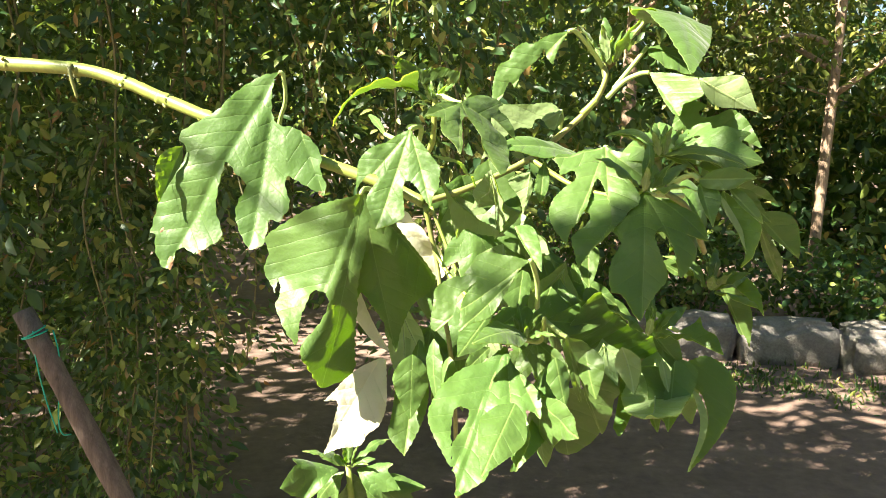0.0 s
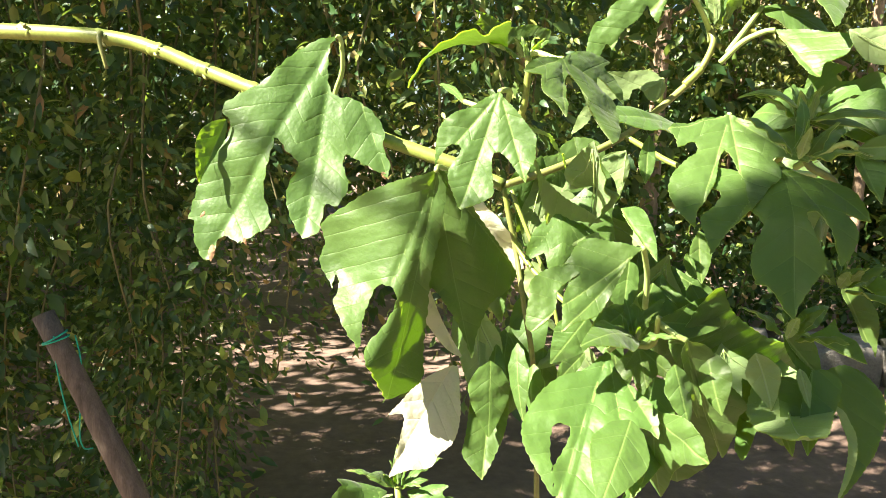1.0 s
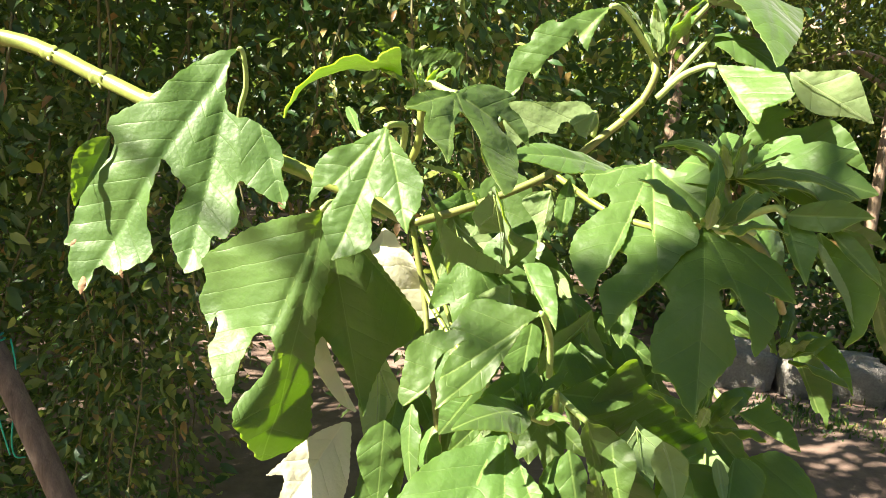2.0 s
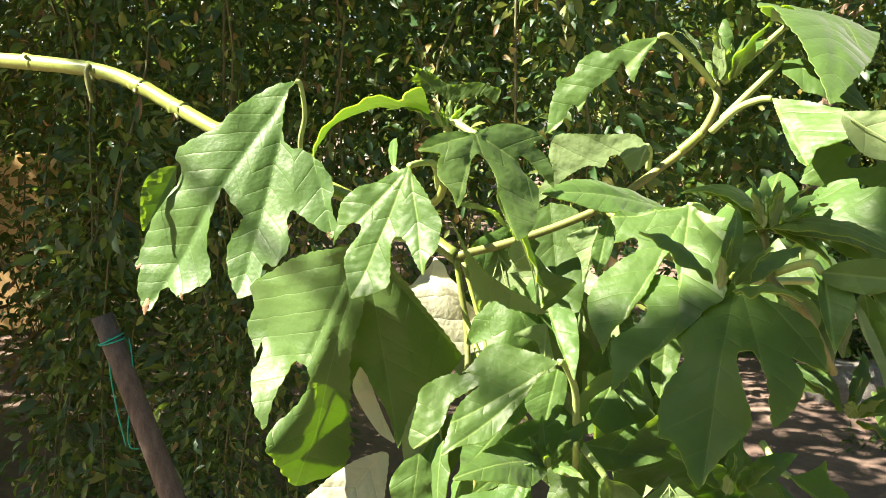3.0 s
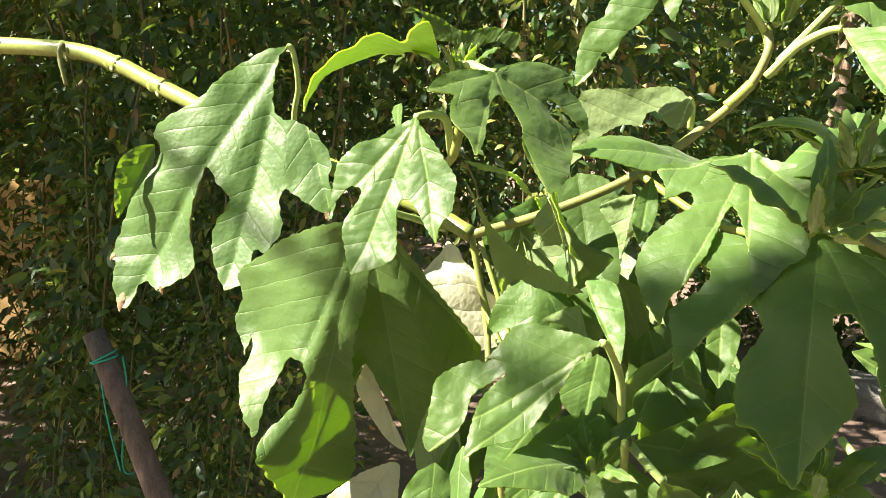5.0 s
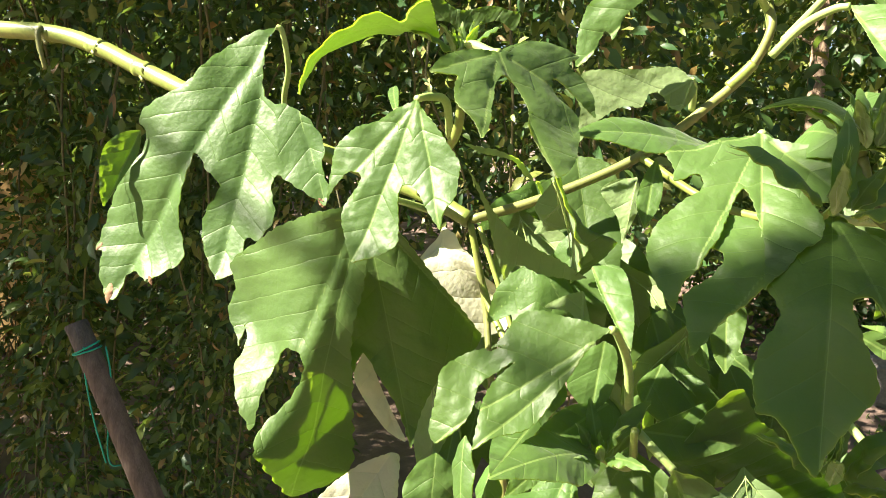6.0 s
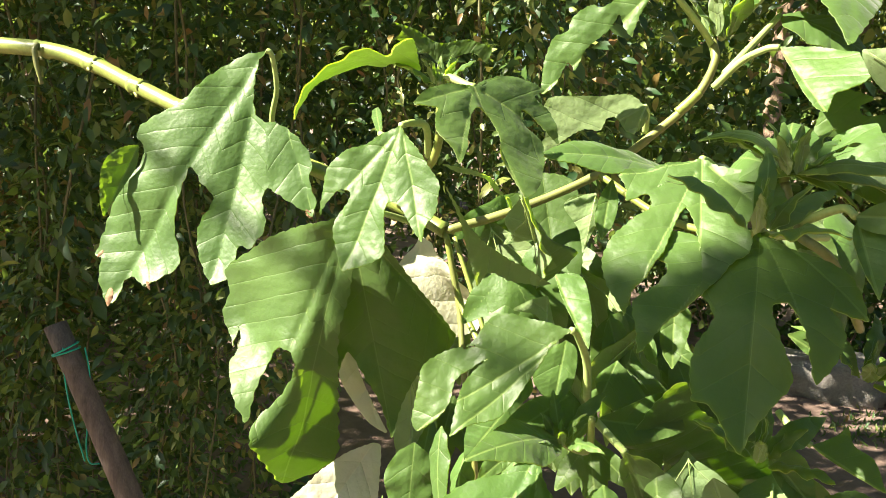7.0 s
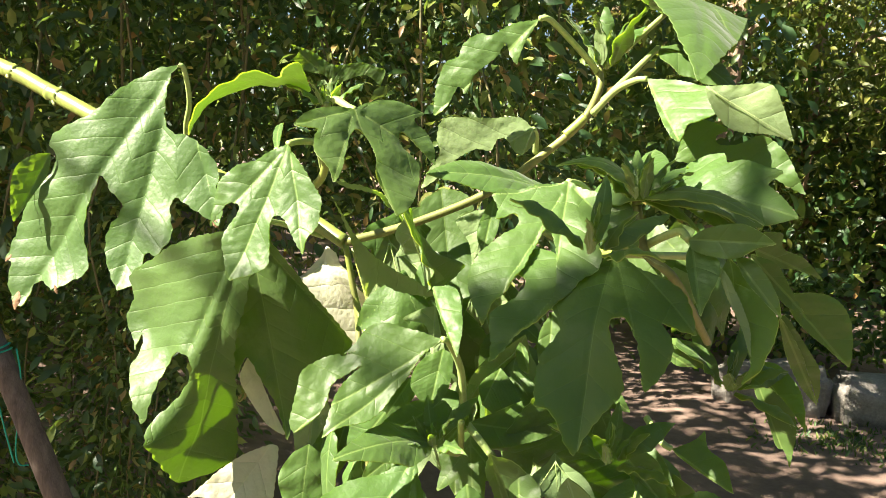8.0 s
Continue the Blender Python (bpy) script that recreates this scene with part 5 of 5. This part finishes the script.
# ---- the ground ----
def ground():
    rng = np.random.default_rng(5)
    xs = np.concatenate([[-400, -120, -40, -15], np.linspace(-8, 9, 120), [15, 40, 120, 400]])
    ys = np.concatenate([[-400, -100, -20, -6], np.linspace(-2, 13, 110), [18, 40, 120, 600]])
    verts = []
    for y in ys:
        for x in xs:
            h = 0.0
            if -8 <= x <= 9 and -2 <= y <= 13:
                h = 0.05 * noise.noise(Vector((x * 0.6, y * 0.6, 0))) + 0.025 * noise.noise(Vector((x * 3, y * 3, 1)))
            verts.append((x, y, h))
    n = len(xs)
    faces = [(j * n + i, j * n + i + 1, (j + 1) * n + i + 1, (j + 1) * n + i) for j in range(len(ys) - 1) for i in range(n - 1)]
    ob = mesh_object("ground", verts, faces, DIRT)
    tagged(ob, "bare reddish-brown earth, dappled with sun", "ground", kind="structure")


ground()


# ---- the stake with its string ----
def stake():
    top, foot = Vector((-0.809, 1.349, 1.132)), Vector((-0.195, 1.281, -0.050))
    thing = empty("wooden_stake", (foot.x, foot.y, 0), "weathered leaning wooden stake with green string", "stake")
    tube("pole", [foot, foot.lerp(top, 0.5) + Vector((0.008, 0, 0)), top], 0.023, 0.019, WOOD, thing, steps=8, sides=12, rough=0.06)
    # twine: two turns round the top and a long hanging loop
    way = (top - foot).normalized()
    side = way.cross(Vector((0, 1, 0))).normalized()
    front = side.cross(way).normalized()
    for k in range(2):
        c = top - way * (0.044 + 0.005 * k)
        ring = [c + side * math.cos(w) * 0.022 + front * math.sin(w) * 0.023 + way * 0.004 * math.sin(w + k) for w in (i * math.pi / 6 for i in range(13))]
        tube("twine", ring, 0.0016, 0.0016, STRING, thing, "bright green twine", steps=2, sides=5)
    for pts in ([(-0.781, 1.332, 1.099), (-0.775, 1.328, 1.041), (-0.763, 1.331, 0.969), (-0.745, 1.333, 0.903)], [(-0.755, 1.353, 1.097), (-0.744, 1.349, 1.050), (-0.744, 1.344, 0.989), (-0.743, 1.335, 0.929), (-0.737, 1.335, 0.901), (-0.725, 1.344, 0.897)]):
        tube("twine", pts, 0.0015, 0.0015, STRING, thing, "bright green twine", steps=8, sides=5)
    return thing


STAKE = stake()


# ---- hanging vines ----
def vine(x, y, top, bottom, seed, density=1.0, size=0.055):
    rng = np.random.default_rng(seed)
    thing = empty("hanging_vine", (x, y, bottom), "climbing vine with small dark green leaves hanging down", "vine", "curtain of vines")
    n = 7
    pts = [(x + rng.normal(0, 0.05), y + rng.normal(0, 0.05), top + (bottom - top) * i / (n - 1)) for i in range(n)]
    tube("stem", pts, 0.0045, 0.002, VINESTEM, thing, steps=4, sides=5)
    line = np.array([tuple(p) for p in smooth_line(pts, 12)])
    m = int(135 * density * (top - bottom))
    k = rng.integers(0, len(line), m)
    P = line[k] + rng.normal(0, 0.07, (m, 3)) * (1, 1, 0.5)
    D = P - line[k] + rng.normal(0, 0.04, (m, 3)) - (0, 0, 0.06)
    N = rng.normal(0, 0.5, (m, 3)) + (-0.2, -0.5, 0.7)
    L = rng.uniform(0.6, 1.3, m) * size
    foliage("foliage", P, D, N, L, L * rng.uniform(0.32, 0.55, m), DRY if x < -1.75 else HEDGE, thing, kind="stuff")
    if -0.75 < x < 0.9:
        k = rng.integers(0, len(line), 60)
        Q = line[k] + rng.normal(0, 0.012, (60, 3))
        foliage("bud", Q, rng.normal(0, 1, (60, 3)), rng.normal(0, 1, (60, 3)), np.full(60, 0.018), np.full(60, 0.02), BUD, thing, "pale dry buds", cup=0.3, kind="stuff")
    return thing


rv = random.Random(11)
for i in range(110):
    x, y = -3.8 + 4.3 * (i + rv.random()) / 110, rv.uniform(1.75, 2.6)
    top, dense, size = rv.uniform(2.3, 2.8), rv.uniform(2.3, 3.9), rv.uniform(0.024, 0.050)
    low = rv.choice((0.05, 0.1, 0.3, 0.6)) if x < -0.75 else rv.choice((0.9, 1.1, 1.3))
    if abs(x - (-2.004 - 1.128 * (y - 2.2))) < 0.13 or x > 0.07:
        continue   # a gap, through which the ochre wall shows, and the curtain's end
    vine(x, y, top, low, 100 + i, dense, size)


# ---- a rendered wall beyond the gap in the vines ----
def ochre_wall(x, y, wide, high):
    bm = bmesh.new()
    bmesh.ops.create_cube(bm, size=1)
    for v in bm.verts:
        v.co = Vector((v.co.x * wide, v.co.y * 0.25, (v.co.z + 0.5) * high))
    bmesh.ops.bevel(bm, geom=bm.edges[:], offset=0.015, segments=2, affect="EDGES")
    me = bpy.data.meshes.new("wall_garden")
    bm.to_mesh(me)
    bm.free()
    me.materials.append(OCHRE)
    ob = new("wall_garden", me)
    ob.matrix_world = pose(x, y, 0, 0, 0, 18)
    return tagged(ob, "ochre rendered garden wall behind the vines", "wall", kind="structure")


ochre_wall(-4.27, 4.0, 1.3, 1.13)


# ---- the dense growth behind them ----
def thicket(name, boxes, count, size, seed, mat, label, category, clump=30):
    rng = np.random.default_rng(seed)
    vol = np.array([(b[1] - b[0]) * (b[3] - b[2]) * (b[5] - b[4]) for b in boxes])
    P = []
    for b, n in zip(boxes, (count * vol / vol.sum()).astype(int)):
        lo, hi = np.array(b[0::2]), np.array(b[1::2])
        c = lo + rng.random((max(1, n // clump), 3)) * (hi - lo)
        P.append(c[rng.integers(0, len(c), n)] + rng.normal(0, size * 2.2, (n, 3)))
    P = np.concatenate(P)
    m = len(P)
    D = rng.normal(0, 1, (m, 3)) - (0, 0, 0.5)
    N = rng.normal(0, 0.6, (m, 3)) + (-0.1, -0.4, 0.8)
    L = rng.uniform(0.6, 1.4, m) * size
    ob = foliage(name, P, D, N, L, L * 0.5, mat, kind="stuff")
    return tagged(ob, label, category)


thicket("thicket", [(-8, 1.0, 4.2, 6.2, 1.0, 4.2), (-8, -2.6, 4.0, 6.0, 0.0, 1.0)], 36000, 0.085, 7, HEDGE, "dense dark undergrowth behind the vines", "undergrowth")
thicket("far_thicket", [(-12, 14, 12.0, 16, 0.0, 7.0), (-14, -6, 3, 12, 0, 6)], 42000, 0.30, 9, FAR, "dense dark wall of trees and shrubs", "woodland")
# unseen hedge added behind and to the right: blocks low sky and ground bounce
thicket("garden_hedge", [(-7, 9.0, -6.5, -4.5, 0.0, 3.6), (6.0, 8.0, -4.5, 6.0, 0.0, 3.4)], 16000, 0.22, 12, HEDGE, "unseen dense hedge added to cut low sky light and deepen the shade", "hedge")
thicket("far_hedge", [(0.0, 9.0, 8.6, 10.4, 0.0, 2.6)], 16000, 0.16, 10, HEDGE, "dense dark hedge beyond the kerb", "hedge")
# unseen foliage, added to block the sun: shades and dapples vines, earth, far hedge
thicket("shade_canopy", [(-8.6, -2.95, -0.1, 0.75, 2.90, 3.80)], 7000, 0.13, 8, HEDGE, "unseen added foliage that shades the vines", "canopy", 70)
thicket("shade_canopy", [(-8.6, -2.95, 0.75, 1.50, 2.90, 3.80)], 1900, 0.13, 58, HEDGE, "unseen added foliage with gaps that let sun flecks onto the vines", "canopy", 130)
thicket("shade_canopy", [(-2.95, -1.75, 0.55, 1.50, 2.95, 3.80)], 900, 0.13, 48, HEDGE, "thin end of the unseen added foliage that shades the vines", "canopy", 90)
thicket("shade_canopy", [(-8.2, -1.7, 1.50, 2.77, 2.90, 3.80)], 6200, 0.13, 38, HEDGE, "unseen added foliage that shades the vines and the earth behind", "canopy", 60)
thicket("shade_canopy", [(-1.2, 0.25, 1.6, 2.77, 2.90, 3.80)], 1700, 0.13, 39, HEDGE, "thin unseen added foliage that shades the curtain's right end", "canopy", 60)
thicket("shade_canopy", [(-6.7, 1.2, 2.6, 5.7, 3.20, 4.60)], 4200, 0.13, 18, HEDGE, "unseen added foliage that dapples the bare earth", "canopy", 70)
thicket("shade_canopy", [(-2.8, 0.1, 2.9, 5.0, 3.40, 4.50)], 2400, 0.13, 17, HEDGE, "dense unseen added foliage that darkens the yard's far side", "canopy", 40)
thicket("shade_canopy", [(-3.55, 2.85, 7.12, 10.12, 3.50, 5.40)], 3600, 0.20, 19, HEDGE, "unseen added foliage that shades the far hedge", "canopy", 70)


# ---- an added, unseen branch that keeps sun off the shrub's right-hand leaves ----
def shade_branch():
    rng = np.random.default_rng(28)
    thing = empty("unseen_shade_branch", (-3.0, 1.6, 3.1), "unseen leafy branch added to shade the shrub's right-hand leaves", "branch")
    tube("branch", [(-3.0, 1.6, 3.1), (-2.3, 0.5, 3.1), (-1.7, -0.18, 3.02), (-1.2, -0.23, 2.99)], 0.012, 0.004, BARK, thing, steps=5, sides=6)
    n = 1000
    # leaf patches set on the sun's rays to the leaves they shade
    P = np.stack([rng.uniform(-1.53, -1.17, n), rng.uniform(-0.36, -0.203, n), rng.uniform(2.96, 3.03, n)], 1)
    Q = np.stack([rng.uniform(-1.34, -1.13, 180), rng.uniform(-0.19, -0.12, 180), rng.uniform(2.96, 3.03, 180)], 1)
    P, n = np.concatenate([P, Q]), n + 180
    L = rng.uniform(0.03, 0.045, n)
    foliage("foliage", P, rng.normal(0, 1, (n, 3)) - (0, 0, 0.3), rng.normal(0, 0.4, (n, 3)) + (-0.5, -0.1, 0.7), L, L * 0.6, HEDGE, thing, kind="stuff")


shade_branch()


# ---- trees beyond ----
def tree(x, y, height, spread, seed, lean=0.0, low=1.0, leaves=5000, size=0.08, thick=0.085):
    rng = np.random.default_rng(seed)
    thing = empty("tree", (x, y, 0), "slender tree with sunlit yellow-green foliage", "tree", "trees beyond the yard")
    trunk = [(x, y, -0.1), (x + lean * 0.3, y, height * 0.35), (x + lean * 0.7, y + 0.05, height * 0.7), (x + lean, y, height)]
    tube("trunk", trunk, thick, 0.03, BARK, thing, steps=6, sides=12, rough=0.06)
    line = [Vector(p) for p in smooth_line(trunk, 8)]
    P = []
    for i in range(16):
        q = line[int(len(line) * rng.uniform(low / height, 0.97))]
        a = rng.uniform(0, 6.28)
        r = spread * rng.uniform(0.5, 1.0)
        end = q + Vector((math.cos(a) * r, math.sin(a) * r, rng.uniform(-0.2, 0.6) * spread))
        mid = q.lerp(end, 0.5) + Vector((0, 0, 0.1))
        tube("limb", [q, mid, end], 0.03, 0.006, BARK, thing, steps=4, sides=6)
        n = leaves // 16
        t = rng.random(n) ** 0.6
        pos = np.outer(1 - t, np.array(q)) + np.outer(t, np.array(end))
        P.append(pos + rng.normal(0, spread * 0.17, (n, 3)))
    P = np.concatenate(P)
    m = len(P)
    D = rng.normal(0, 1, (m, 3)) - (0, 0, 0.6)
    N = rng.normal(0, 0.6, (m, 3)) + (-0.3, -0.2, 0.7)
    L = rng.uniform(0.6, 1.4, m) * size
    foliage("crown", P, D, N, L, L * 0.45, FAR, thing)
    return thing


tree(2.86, 7.0, 4.6, 1.3, 21, 0.10, 1.7, thick=0.05)
tree(1.12, 6.9, 5.0, 1.2, 22, 0.1, 1.9)
tree(5.2, 8.5, 5.5, 1.8, 23, 0.0, 0.9)
tree(2.4, 9.5, 6.0, 2.0, 24, 0.0, 0.7, 7000)
tree(0.2, 10.0, 6.0, 2.0, 25, 0.0, 0.7, 7000)
tree(4.0, 11.5, 6.0, 2.2, 26, 0.0, 0.4, 7000)


# ---- low kerb of pale stone ----
def kerb():
    rng = random.Random(4)
    for i in range(9):
        bm = bmesh.new()
        bmesh.ops.create_cube(bm, size=1)
        wide = rng.uniform(0.60, 0.78)
        for v in bm.verts:
            v.co = Vector((v.co.x * wide, v.co.y * 0.32, v.co.z * rng.uniform(0.30, 0.38)))
        bmesh.ops.bevel(bm, geom=bm.edges[:], offset=0.05, segments=3, affect="EDGES")
        bmesh.ops.subdivide_edges(bm, edges=bm.edges[:], cuts=2, use_grid_fill=True)
        for v in bm.verts:
            v.co += 0.06 * noise.noise_vector(v.co * 6 + Vector((i * 3.1, 0, 0)))
        me = bpy.data.meshes.new("kerb_stone")
        bm.to_mesh(me)
        bm.free()
        me.materials.append(STONE)
        me.polygons.foreach_set("use_smooth", [True] * len(me.polygons))
        ob = new("kerb_stone", me)
        ob.matrix_world = pose(1.35 + i * 0.66, 5.25 - 0.05 * i + rng.uniform(-0.04, 0.04), 0.09, 0, 0, rng.uniform(-5, 5))
        tagged(ob, "pale rough kerb stone beside the bare earth", "kerb", "row of kerb stones")


kerb()


# ---- low bushes behind the kerb, weeds in front of it ----
def bush(x, y, r, h, seed):
    rng = np.random.default_rng(seed)
    thing = empty("bush", (x, y, 0), "low dense dark green bush behind the kerb", "bush", "bushes behind the kerb")
    n = 1500
    c = rng.normal(0, 1, (24, 3)) * (r * 0.55, r * 0.55, h * 0.25) + (x, y, h * 0.5)
    P = c[rng.integers(0, 24, n)] + rng.normal(0, 0.12, (n, 3))
    P[:, 2] = np.abs(P[:, 2])
    L = rng.uniform(0.6, 1.3, n) * 0.07
    foliage("foliage", P, rng.normal(0, 1, (n, 3)), rng.normal(0, 0.6, (n, 3)) + (-0.2, -0.3, 0.8), L, L * 0.6, HEDGE, thing)
    for k in range(5):
        q = c[k]
        tube("branch", [(x, y, 0), ((x + q[0]) / 2, (y + q[1]) / 2, q[2] * 0.6), tuple(q)], 0.012, 0.005, BARK, thing, steps=3, sides=5)


for i, (x, y, r, h) in enumerate(((2.6, 5.9, 0.5, 0.75), (3.4, 5.8, 0.5, 0.6), (4.3, 6.0, 0.6, 0.9), (1.7, 6.2, 0.5, 0.7), (5.2, 6.0, 0.6, 1.0), (0.8, 6.5, 0.6, 0.8))):
    bush(x, y, r, h, 300 + i)


def weeds():
    rng = np.random.default_rng(77)
    n = 2200
    c = np.stack([rng.uniform(1.2, 5.5, 70), rng.normal(4.65, 0.12, 70), np.zeros(70)], 1)
    P = c[rng.integers(0, 70, n)] + rng.normal(0, 0.10, (n, 3)) * (1, 1, 0)
    P[:, 2] = 0.0
    D = rng.normal(0, 0.5, (n, 3)) + (0, 0, 0.7)
    L = rng.uniform(0.025, 0.06, n)
    foliage("weeds", P, D, rng.normal(0, 1, (n, 3)) + (0, -0.5, 0.5), L, L * 0.3, HEDGE, None, "low green weeds along the kerb", kind="stuff")["category"] = "weeds"


weeds()
